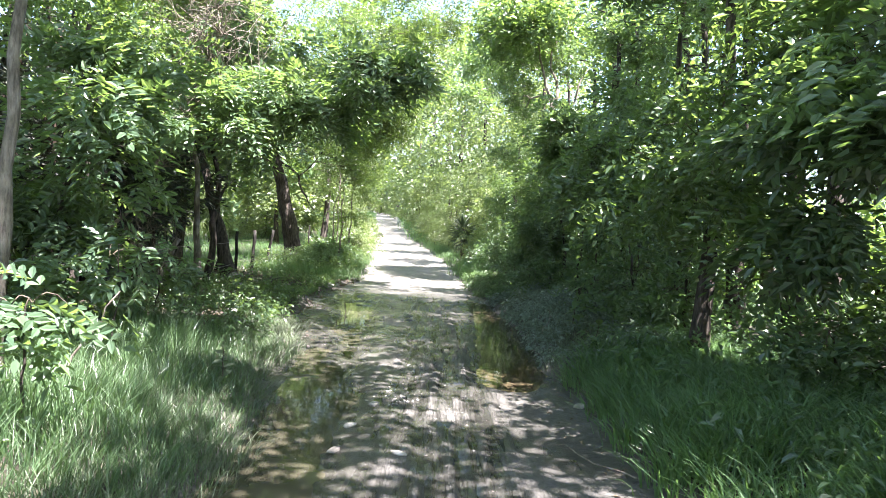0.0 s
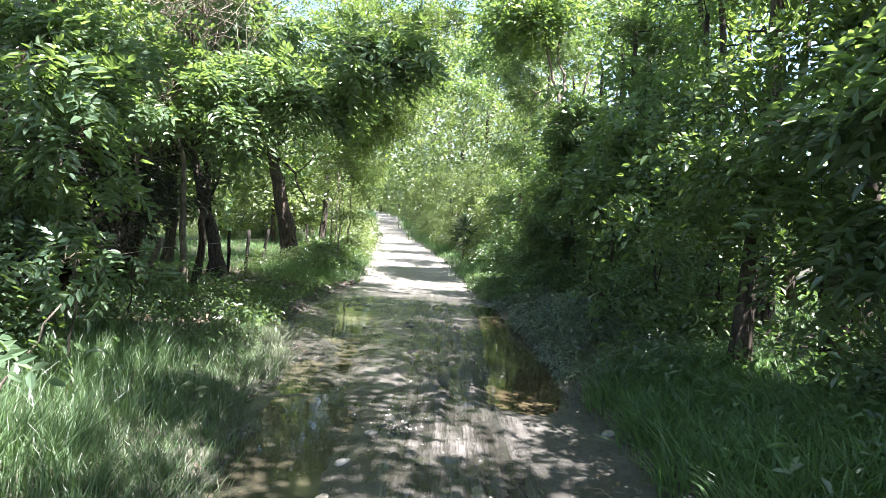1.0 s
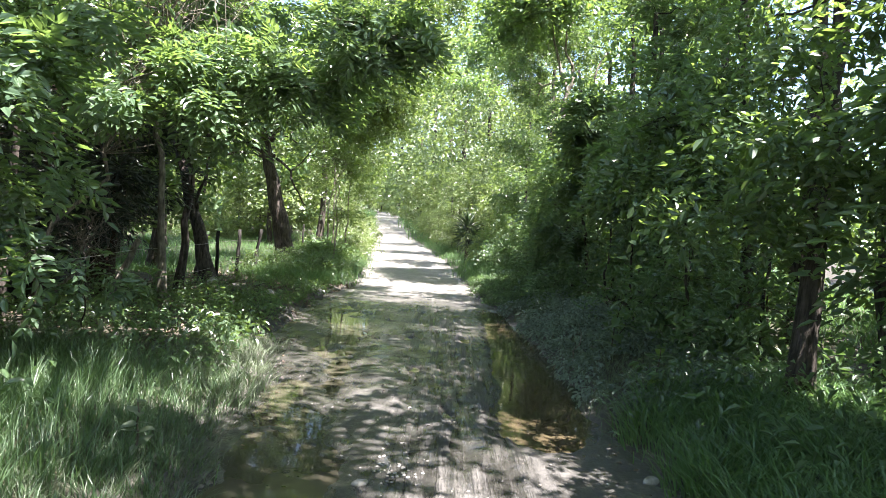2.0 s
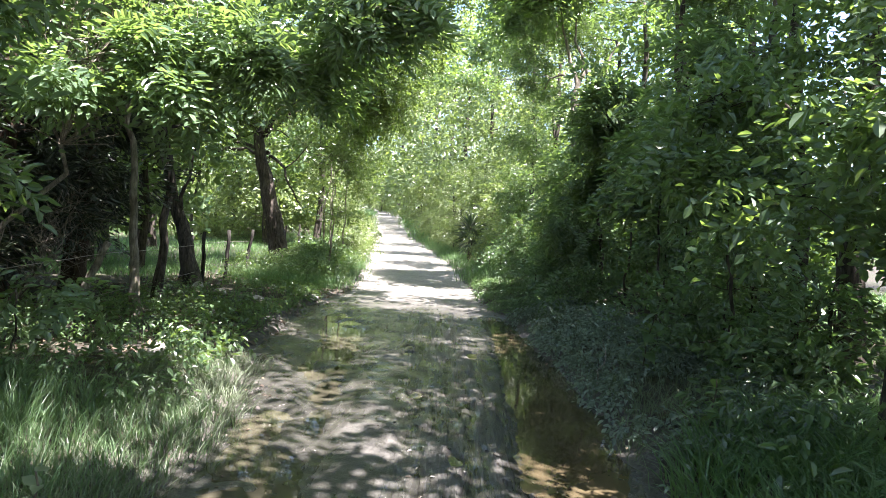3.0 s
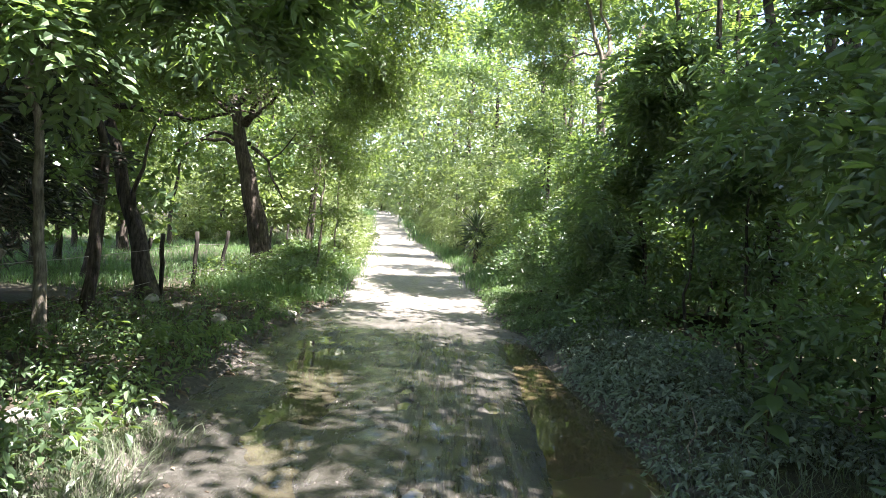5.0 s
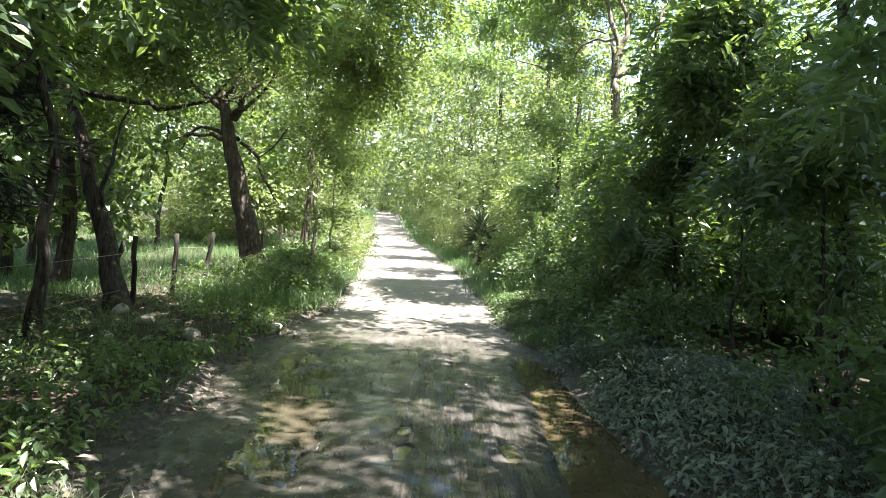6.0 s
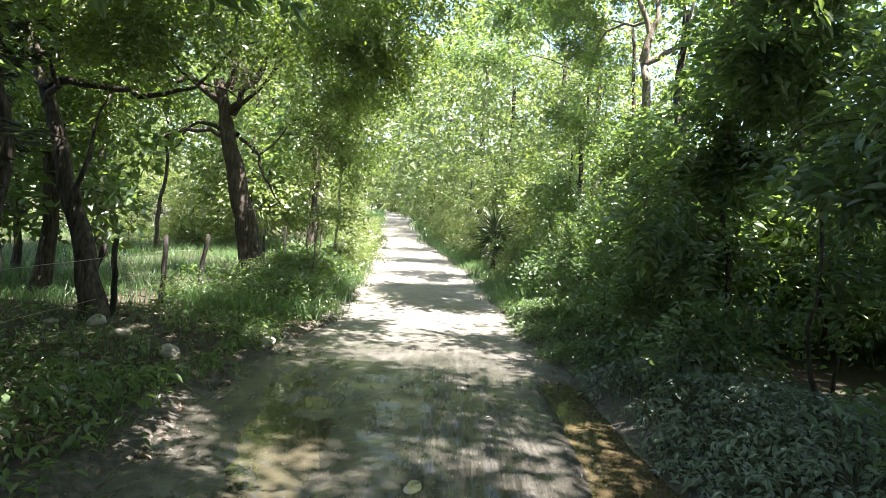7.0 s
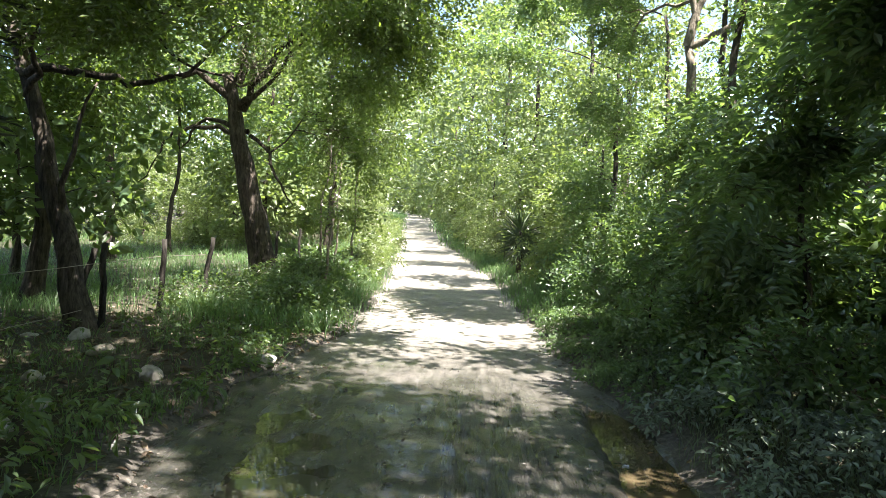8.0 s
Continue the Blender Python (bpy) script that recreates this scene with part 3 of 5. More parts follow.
mud_at = ground.data.attributes.new("mud", "FLOAT", "POINT")
mud_at.data.foreach_set("value", (1 - smooth(0.1, 0.5, gd + 0.5 * (vnoise(gv[:, 0], gv[:, 1], 2.2, 17) - 0.5))).astype(np.float32))
tagged(ground, "dark forest soil with leaf litter beside the lane", "ground", kind="structure")


def puddle(label, ys, centre, width, level, mat):
    """Standing water with a wavering outline lying in the rut."""
    t = np.linspace(0, 1, 80)
    y = ys[0] + (ys[1] - ys[0]) * t
    c = np.interp(y, *centre)
    w = np.interp(y, *width) * (1 + 0.2 * (vnoise(y, 1, 2.5, 31) - 0.5))
    us = np.linspace(-1, 1, 9)
    v = np.stack([(c[:, None] + w[:, None] * us), y[:, None] + 0 * us, np.full((80, 9), level)], -1).reshape(-1, 3)
    i, j = np.meshgrid(np.arange(79), np.arange(8), indexing="ij")
    a = i * 9 + j
    ob = new("puddle", mesh_from("puddle", v, np.stack([a, a + 1, a + 10, a + 9], -1).reshape(-1, 4), mat, True))
    return tagged(ob, label, "puddle", "puddles in the lane", "structure")


puddle("long brown puddle standing in the deep wheel rut", (5.7, 14.7), ([2, 6.5, 8, 10, 12, 14, 16], [0.95, 0.8, 0.95, 0.98, 0.92, 0.9, 0.75]), ([5.6, 7, 9, 12, 14, 15], [0.3, 0.5, 0.46, 0.36, 0.3, 0.2]), WATER, M_DARKWATER)
puddle("shallow olive puddle of muddy water in a wheel rut", (1.5, 14.4), ([2, 4, 5.5, 7, 8, 10.5, 13, 15], [-0.98, -1.0, -1.06, -1.2, -1.32, -1.38, -1.75, -1.95]), ([2, 8, 10.5, 13, 15], [0.7, 0.6, 0.45, 0.55, 0.4]), WATER, M_WATER)
for px, py, pr in ((-0.34, 8.55, 0.055), (0.02, 6.9, 0.06), (-0.5, 10.45, 0.07), (0.3, 10.6, 0.08), (-0.52, 10.95, 0.05)):
    puddle("small bright pool in torn mud", (py - pr * 2.4, py + pr * 2.4), ([py], [px]), ([py], [pr * 1.3]), WATER + 0.004, M_WATER)

# ---- trees on the left of the lane ----
tree("slender roadside tree with pale sunlit bark", (-2.98, 4.22), (-3.0, 4.27, 6.2), 0.05, scatter_lobes((-3.4, 3.9, 5.0), (1.2, 1.2, 1.0), 9, 0.55, 1), "ash", 54, 1, "pale")
tree("ash sapling with spreading pinnate leaves over the verge", (-4.3, 11.25), (-4.65, 11.3, 4.6), 0.065,
     np.concatenate([scatter_lobes((-3.2, 9.4, 3.05), (1.7, 1.9, 0.95), 20, 0.5, 2), scatter_lobes((-3.9, 11, 4.6), (1.3, 1.6, 1.0), 9, 0.55, 3), scatter_lobes((-1.95, 10.2, 3.4), (0.95, 1.2, 0.6), 16, 0.38, 31), scatter_lobes((-1.15, 9.3, 3.75), (0.8, 1.3, 0.45), 12, 0.38, 35)]), "ash", 50, 2, "pale", fork=0.5)
tree("young ash leaning out from the thicket", (-4.9, 7.4), (-4.2, 7.2, 3.6), 0.06, np.concatenate([scatter_lobes((-3.7, 6.6, 2.5), (1.0, 1.5, 1.0), 16, 0.45, 4), scatter_lobes((-4.6, 6.8, 1.6), (0.8, 1.4, 0.7), 8, 0.4, 5)]), "ash", 54, 3)
tree("young elm beside the wire fence", (-5.4, 9.2), (-5.1, 9.0, 4.2), 0.06, scatter_lobes((-5.0, 8.8, 3.6), (1.5, 1.9, 1.5), 18, 0.6, 6), "elm", 66, 4)
tree("gnarled tree with dark leaning trunk by the fence", (-5.3, 15.6), (-6.85, 15.9, 4.7), 0.155,
     np.concatenate([scatter_lobes((-5.6, 16.2, 6.0), (2.9, 2.7, 1.7), 42, 0.5, 7), scatter_lobes((-2.9, 15.6, 5.0), (1.8, 2.0, 1.1), 28, 0.55, 8), scatter_lobes((-1.5, 17.3, 6.4), (1.5, 2.2, 1.9), 50, 0.36, 18), scatter_lobes((-4.5, 14.7, 4.2), (2.0, 1.5, 1.0), 34, 0.5, 19), scatter_lobes((-0.9, 17.6, 7.7), (1.2, 1.8, 1.2), 26, 0.4, 32), scatter_lobes((-6.4, 16.8, 3.7), (1.8, 1.6, 0.8), 18, 0.45, 36), scatter_lobes((-2.4, 17.6, 4.6), (1.2, 1.4, 1.0), 22, 0.45, 37), scatter_lobes((-4.6, 13.2, 4.6), (2.0, 1.2, 0.7), 26, 0.5, 38)]), "fine", 42, 5, droop=0.5, gap=0.42, clump=3.4,
     limbs=[(0.065, (-6.4, 15.8, 3.35), (-5.6, 15.6, 3.3), (-4.8, 15.5, 3.15), (-4.0, 15.4, 3.3), (-3.2, 15.5, 4.0)), (0.05, (-5.75, 15.7, 1.5), (-5.5, 15.6, 2.3), (-5.3, 15.7, 3.2)), (0.06, (-6.5, 15.7, 3.7), (-5.7, 15.6, 3.75), (-4.6, 15.5, 3.9), (-3.7, 15.4, 4.3)), (0.05, (-6.6, 15.8, 4.2), (-5.9, 15.2, 4.7), (-4.9, 14.6, 4.9)), (0.03, (-5.6, 15.6, 3.75), (-5.2, 15.3, 4.4), (-4.7, 15.2, 5.2)), (0.025, (-4.6, 15.5, 3.9), (-4.2, 15.8, 3.5), (-3.6, 16.0, 3.3)), (0.09, (-6.8, 15.9, 4.6), (-6.6, 16.0, 5.6), (-6.0, 16.2, 6.6)), (0.05, (-6.3, 15.8, 3.0), (-5.9, 15.3, 3.5), (-5.5, 14.6, 3.9))])
tree("straight dark tree beside the fence", (-4.75, 12.75), (-4.85, 12.8, 5.6), 0.075, scatter_lobes((-5.0, 12.7, 5.0), (2.0, 1.8, 1.5), 26, 0.5, 9), "fine", 70, 6, droop=0.4)
tree("large old tree with furrowed bark and arching limbs", (-5.2, 22.2), (-6.35, 22.1, 4.9), 0.32,
     np.concatenate([scatter_lobes((-4.8, 21.6, 7.6), (4.0, 3.6, 3.0), 96, 0.62, 10), scatter_lobes((-2.9, 20.4, 5.6), (2.3, 2.4, 2.2), 55, 0.42, 11), scatter_lobes((-3.3, 22.4, 4.3), (1.2, 2.2, 2.2), 36, 0.5, 12)]), "fine", 34, 7, droop=0.55, scale=1.1, gap=0.4, clump=3.0,
     limbs=[(0.10, (-6.0, 22.1, 4.2), (-7.0, 22.0, 4.9), (-8.2, 21.7, 4.7), (-9.2, 21.5, 4.0)), (0.09, (-5.95, 22.1, 4.1), (-5.0, 21.5, 5.3), (-3.6, 21.0, 6.2), (-2.2, 20.7, 6.3)), (0.07, (-5.8, 22.1, 3.6), (-6.9, 22.4, 3.9), (-7.6, 22.6, 3.2)), (0.12, (-6.1, 22.1, 4.7), (-5.8, 22.0, 6.2), (-5.2, 22.3, 8.0)), (0.05, (-5.7, 22, 3.5), (-5.0, 21.8, 2.6), (-4.6, 21.9, 2.0)), (0.06, (-5.9, 22, 3.5), (-7.05, 22, 3.65), (-7.7, 22, 3.3), (-8.2, 21.9, 2.3)), (0.06, (-6.0, 22, 4.2), (-5.2, 21.6, 4.6), (-4.6, 21.5, 5.4), (-3.9, 21.2, 6.1))])
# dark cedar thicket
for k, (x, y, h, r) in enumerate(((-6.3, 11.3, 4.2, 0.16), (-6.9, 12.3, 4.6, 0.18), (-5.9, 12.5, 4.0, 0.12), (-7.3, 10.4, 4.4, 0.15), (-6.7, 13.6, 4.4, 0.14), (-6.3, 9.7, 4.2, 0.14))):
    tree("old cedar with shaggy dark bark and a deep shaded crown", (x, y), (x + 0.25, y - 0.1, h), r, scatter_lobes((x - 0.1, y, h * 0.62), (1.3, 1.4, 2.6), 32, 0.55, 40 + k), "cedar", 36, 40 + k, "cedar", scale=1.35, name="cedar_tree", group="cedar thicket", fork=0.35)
for k, (x, y, h) in enumerate(((-3.75, 21.2, 3.4), (-3.6, 23.6, 3.6), (-4.3, 24.8, 4.0), (-3.4, 20.2, 2.6))):
    tree("thin pale-stemmed sapling in the long verge grass", (x, y), (x + 0.1, y, h), 0.035, scatter_lobes((x + 0.1, y, h), (0.8, 0.9, 1.2), 7, 0.4, 50 + k), "fine", 42, 50 + k, "pale", droop=0.5, group="verge saplings")

# ---- trees on the right of the lane ----
tree("roadside elm with dark upright trunk", (2.75, 6.5), (2.85, 6.5, 5.0), 0.10, np.concatenate([scatter_lobes((2.9, 6.4, 4.4), (1.5, 1.9, 1.4), 18, 0.6, 60), scatter_lobes((2.5, 5.6, 2.7), (0.8, 1.5, 1.1), 13, 0.42, 61), scatter_lobes((2.45, 5.9, 1.95), (0.75, 1.3, 0.6), 7, 0.32, 79), scatter_lobes((1.7, 6.9, 2.3), (0.4, 0.4, 0.6), 6, 0.2, 78)]), "elm", 64, 60, gap=0.34)
tree("ash bough hanging close over the lane", (3.6, 4.2), (3.3, 4.2, 4.4), 0.09, np.concatenate([scatter_lobes((2.75, 4.2, 2.6), (0.8, 1.5, 1.1), 18, 0.4, 62), scatter_lobes((2.95, 4.6, 1.6), (0.6, 0.9, 0.5), 4, 0.36, 96), scatter_lobes((3.2, 3.9, 4.2), (1.3, 1.6, 1.0), 12, 0.55, 63)]), "ash", 54, 61)
tree("broad leafy ash filling the roadside", (3.5, 9.0), (3.2, 9.1, 4.6), 0.09, np.concatenate([scatter_lobes((2.75, 8.9, 2.9), (0.9, 1.6, 1.5), 17, 0.46, 64), scatter_lobes((3.1, 9.0, 5.2), (1.3, 1.3, 1.0), 8, 0.55, 65)]), "ash", 52, 62, gap=0.46)
tree("dense ash arching over the flooded rut", (3.4, 11.6), (3.0, 11.7, 5.2), 0.1, np.concatenate([scatter_lobes((2.7, 11.5, 3.2), (0.95, 1.5, 1.5), 22, 0.5, 66), scatter_lobes((3.4, 12.0, 5.6), (1.2, 1.4, 1.1), 7, 0.55, 67), scatter_lobes((2.2, 11.9, 3.6), (0.8, 1.2, 0.5), 7, 0.38, 77), scatter_lobes((2.4, 12.9, 3.3), (0.9, 0.9, 0.5), 5, 0.36, 39)]), "ash", 52, 63, gap=0.46)
tree("sunlit sumac with pinnate leaves", (2.9, 14.3), (2.6, 14.1, 3.2), 0.05, scatter_lobes((2.4, 14.0, 2.3), (0.8, 1.2, 1.3), 18, 0.42, 68), "ash", 54, 64)
tree("dense young elm crowding the lane", (3.2, 16.6), (2.9, 16.7, 5.2), 0.1, np.concatenate([scatter_lobes((2.5, 16.4, 2.7), (0.8, 1.4, 1.3), 16, 0.5, 69), scatter_lobes((3.7, 16.9, 4.4), (1.2, 1.5, 1.1), 13, 0.55, 70)]), "elm", 66, 65)
tree("tall forked tree with bare sunlit limbs", (3.35, 19.6), (2.9, 18.9, 5.0), 0.17, np.concatenate([scatter_lobes((3.4, 20.8, 8.4), (2.3, 2.3, 1.8), 34, 0.55, 71), scatter_lobes((2.2, 21.8, 6.8), (1.4, 2.0, 1.7), 16, 0.36, 72), scatter_lobes((1.5, 20.2, 8.4), (1.1, 1.8, 1.3), 18, 0.42, 33)]), "elm", 66, 66, "pale",
     limbs=[(0.09, (2.9, 18.9, 5.0), (3.1, 18.8, 5.8), (3.15, 18.8, 7.6)), (0.07, (2.95, 18.9, 5.0), (3.5, 18.7, 5.3), (3.9, 18.6, 6.6)), (0.06, (3.0, 18.85, 5.4), (2.6, 18.8, 6.6), (2.3, 18.9, 7.6))])
tree("thin leaning tree in the thicket", (2.2, 21.2), (2.35, 21.3, 4.4), 0.09, np.concatenate([scatter_lobes((2.1, 21.2, 4.6), (1.2, 1.5, 1.2), 12, 0.6, 73), scatter_lobes((1.9, 20.6, 2.2), (0.7, 1.2, 0.9), 10, 0.5, 74)]), "elm", 66, 67)
tree("sunlit young elm at the lane's edge", (3.1, 25.4), (2.8, 25.3, 4.2), 0.08, np.concatenate([scatter_lobes((2.7, 25.2, 3.4), (1.2, 2.0, 2.2), 30, 0.5, 75)]), "elm", 66, 68)

for k, (x, y, h) in enumerate(((2.7, 8.6, 2.6), (2.7, 10.8, 2.7), (2.8, 12.4, 2.8), (3.0, 7.7, 2.8), (3.8, 9.6, 3.2))):
    z = float(ground_z(x, y))
    tree("thin bare sapling stem in the dark undergrowth", (x, y), (x - 0.25 + 0.12 * (k % 4), y + 0.1, z + h), 0.022, scatter_lobes((x - 0.1, y, z + h), (0.5, 0.6, 0.5), 5, 0.32, 230 + k), "elm", 40, 230 + k, group="undergrowth stems", twigs=2)

# ---- understorey shrubs ----
SHRUB_SPOTS = [(2.7, 8.3, 0.5), (2.7, 9.9, 0.6), (2.3, 13.2, 0.7), (2.1, 14.9, 0.9), (1.9, 16.4, 0.9), (1.85, 18.0, 1.0), (1.7, 19.6, 1.0), (2.0, 21.8, 1.1), (3.0, 2.6, 0.8), (3.3, 5.2, 0.8), (-3.9, 5.6, 0.7), (-3.6, 3.2, 0.7), (3.1, 7.8, 1.0), (1.6, 25.4, 0.6), (2.0, 27.6, 0.7), (2.6, 15.6, 1.5), (2.5, 17.6, 1.6), (2.9, 9.3, 1.4), (2.9, 11.3, 1.5), (3.1, 12.7, 1.6)] + [(float(edge_r(y)) + d, y, h) for y, d, h in ((23.4, 0.9, 1.2), (29.6, 0.8, 1.2), (31.8, 0.9, 1.5), (34.6, 0.5, 1.7), (36.4, 0.3, 1.5), (38.2, 1.0, 2.0), (42.5, 1.1, 2.2))] + [(float(edge_l(y)) - d, y, h) for y, d, h in ((18.4, 1.1, 0.6), (20.2, 1.5, 0.8), (22.0, 0.9, 0.7), (23.8, 0.6, 0.8), (25.6, 0.45, 0.9), (27.8, 0.6, 1.0), (30.4, 0.5, 1.2), (33.4, 0.5, 1.3), (37.5, 0.5, 1.4), (42, 0.6, 1.6))]
for k, (x, y, h) in enumerate(SHRUB_SPOTS):
    z = float(ground_z(x, y))
    # beyond 23 m the shrubs take the leaf colour lightened for sun
    tree("dense leafy shrub at the edge of the lane", (x, y), (x, y, z + h * 0.8), 0.02, scatter_lobes((x, y, z + h * 0.75), (0.75, 0.9, h * 0.6), 10, 0.34, 80 + k), "elm", 22, 80 + k, name="shrub", mat=M_FAR_LIT if y > 23 else M_ELM if x < 0 else M_SHRUB, group="roadside shrubs", fork=0.1, scale=1.08, twigs=1)

# ---- canopy trees behind the roadside rows ----
# filler crowns added to darken the woods; those at negative y are never seen
BACK = [(-8.5, 3, 8), (-9, 8, 9), (-8.8, 13.0, 8.5), (-6.5, 0.0, 8), (-6.4, 5.8, 8.5), (-9.4, 18.8, 8), (-12.2, 22.2, 8.5), (7.4, 1.5, 9), (7.4, 6, 10), (6.2, 10, 11), (7.6, 14.4, 11.5), (8.2, 18.8, 10.5), (7.4, 22.5, 11.5), (9.5, 4, 9), (18.5, 6.5, 10), (19.5, 20.5, 10), (-5.9, 30.6, 15), (-10.4, 24.6, 11.5), (-7.6, 17.8, 8), (9, 25, 10), (-4.5, -4, 8), (4.5, -4, 9), (-3.8, -10, 9), (4.2, -10, 9), (0, -16, 9)]
for k, (x, y, h) in enumerate(BACK):
    lobes = np.concatenate([scatter_lobes((x * 0.88, y, h * 0.78), (2.6, 2.6, h * 0.26), 26, 1.0, 110 + k), scatter_lobes((x * 1.05, y, h * 0.34), (1.9, 2.4, h * 0.24), 4 if (x, y) in ((6.2, 10), (7.6, 14.4)) else 18, 0.8, 140 + k)])
    tree("tall leafy filler tree added for shade and backdrop", (x, y), (x, y, h * 0.8), 0.14, lobes, "coarse", 16, 110 + k, group="woodland trees", fork=0.2, twigs=0, scale=1.35, gap=0.12, clump=1.4)
# three trees added to throw shade on the meadow
for k, (x, y, h) in enumerate(((-9.9, 20.4, 7.5), (-12.5, 25.5, 8.5), (-10.2, 27.5, 8))):
    tree("tree added at the meadow's edge for the shade of its crown", (x, y), (x, y, h * 0.8), 0.08, scatter_lobes((x + 1.0, y, h * 0.66), (2.6, 2.6, 2.0), 26, 0.8, 350 + k), "coarse", 24, 350 + k, group="woodland trees", fork=0.3, twigs=0, gap=0.2)
# crowns added overhead, mostly unseen, to cast shade: base x, crown centre, radii, boughs
OVER = [(5.6, 3.0, 5.0, 7.0, 1.3, 1.5, 6), (-7.8, -3.4, 14.2, 8.2, 1.8, 2.0, 13), (-7.9, -2.8, 9.3, 7.6, 1.5, 1.6, 10), (5.6, 3.1, 9.2, 7.4, 1.5, 1.8, 4), (5.6, -0.2, 9.7, 7.0, 1.1, 1.4, 12), (-8.2, -0.4, 15.4, 8.0, 1.4, 1.2, 14), (-8.2, -2.0, 16.8, 8.8, 1.8, 1.6, 15), (6.4, 5.9, 12.6, 9.0, 1.4, 1.4, 6), (6.6, 4.8, 6.0, 7.0, 1.5, 2.0, 10), (4.6, 1.8, 12.3, 8.8, 2.3, 1.9, 13), (-8.6, -0.9, 15.2, 9.8, 2.0, 1.6, 9), (4.4, 1.4, -1.0, 6.8, 2.4, 2.2, 12), (4.8, 2.4, 15.2, 10.2, 2.2, 1.6, 24), (-8.4, -1.2, 18.4, 8.8, 1.6, 1.4, 9), (-8.0, -1.4, 6.4, 7.0, 1.2, 2.2, 7), (7.2, 4.9, 11.9, 8.6, 1.6, 1.9, 17), (6.0, 1.6, 25.1, 8.5, 1.2, 1.2, 12), (6.2, 1.9, 22.7, 8.0, 1.3, 1.2, 15), (8.6, 7.2, 17.2, 9.0, 1.6, 1.4, 16), (6.8, 4.3, 11.3, 7.4, 1.3, 1.4, 15), (5.2, 1.0, 7.2, 6.6, 1.0, 1.3, 12), (-7.6, -1.0, 9.0, 6.8, 0.8, 1.0, 5), (5.4, 1.3, 4.9, 6.5, 0.9, 1.0, 6), (6.0, 2.7, 9.6, 7.0, 0.9, 1.0, 4), (6.4, 4.4, 9.3, 7.5, 1.1, 1.2, 11), (6.2, 1.6, 28.7, 8.5, 1.7, 0.5, 8), (6.0, 1.0, 33.2, 9.0, 1.8, 0.6, 8), (5.6, 0.2, 38.0, 9.0, 1.9, 0.6, 8), (6.4, 3.5, 18.4, 8.0, 0.6, 1.2, 8), (6.0, 0.5, 18.5, 8.0, 0.5, 1.2, 8)]
for k, (bx, x, y, z, rx, ry, n) in enumerate(OVER):
    y -= 0.55 * z
    tree("overarching tree added, mostly out of view, to shade the lane", (bx, y + 0.6), (bx * 0.85, y + 0.4, z), 0.13, scatter_lobes((x, y, z), (rx, ry, 0.8), n, 0.85, 170 + k), "coarse", 40, 170 + k, group="woodland trees", twigs=1, fork=0.6, gap=0.33, clump=1.1)

# ---- thicket behind ----
THICKET = [(4.6, 2.6, 2.2), (4.9, 4.6, 2.4), (6.6, 5.2, 2.6), (7.4, 10.6, 2.6), (8.8, 12.8, 2.8), (6.9, 8.3, 2.1), (5.7, 13.8, 3.0), (5.9, 15.6, 3.0), (7.2, 15.9, 3.2), (4.4, 15.2, 2.6), (4.2, 17.4, 2.8), (4.0, 20.4, 2.8), (3.8, 23.2, 3.0), (6.8, 3.5, 2.6), (6.6, 17.4, 3.0), (6.5, 20.5, 3.2), (9.0, 4.6, 3.2), (9, 21.5, 3.4), (6.5, 26, 3.4), (4.6, 27, 3.4), 
           (-6.6, 2.5, 2.4), (-7.2, 4.8, 2.6), (-6.6, 7.4, 2.6), (-7.6, 9.2, 3.4), (-8.2, 11.2, 3.6), (-8.4, 13.2, 3.2), (-9.2, 6.8, 3.0), (-10.2, 14.6, 3.0), (-8.6, 1.0, 2.8)]
bushes = []
for k, (x, y, h) in enumerate(THICKET):
    z = float(ground_z(x, y))
    if k < 4:
        lobes = scatter_lobes((x, y, z + 1.25), (1.15, 1.25, 1.05), 30, 0.5, 250 + k)
        bushes.append(tree("dark tangled undergrowth bush in deep shade", (x, y), (x, y, z + 1.6), 0.035, lobes, "coarse", 15, 250 + k, name="bush", group="undergrowth", twigs=0, fork=0.05, scale=0.85, gap=0.1))
    else:
        s = h / 2.4
        copy_thing(bushes[k % 4], Matrix.Translation((x, y, z)) @ Matrix.Rotation(k * 1.7, 4, "Z") @ Matrix.Diagonal((s, s, s, 1)))

# ---- far trees ----
FAR = [(-8.0, 30, 9), (-9.2, 36, 11), (4.3, 29.5, 13), (3.8, 35, 14), (-10.6, 43, 12), (-12, 51, 13), (-13.5, 60, 14), (-16, 71, 14), (-18.5, 83, 14), (2.2, 41, 15), (1.0, 47, 17.5), (-0.2, 54, 19.5), (-1.6, 62, 20), (-3.2, 71, 16), (-5.2, 82, 20), (-7.2, 94, 23), (-15.5, 97, 20), (-12.0, 112, 27), (-19, 113, 24), (-15.5, 124, 28), (-24, 100, 16),
       (-11.5, 36, 12), (-16, 34, 12), (-21, 30, 12), (-18, 38, 11), (-14, 42, 11), (-17, 19, 8), (7.5, 30, 11), (7, 40, 12), (6, 52, 13), (4, 66, 15), (-22, 52, 13), (-19, 62, 14),
       (-15, 50, 14), (-20, 44, 14), (-11, 58, 15), (16, 14, 9), (15, 22, 9), (18, 27, 10), (12.5, 28, 9), (20, 18, 10)]
made = {"mid": [], "far": []}


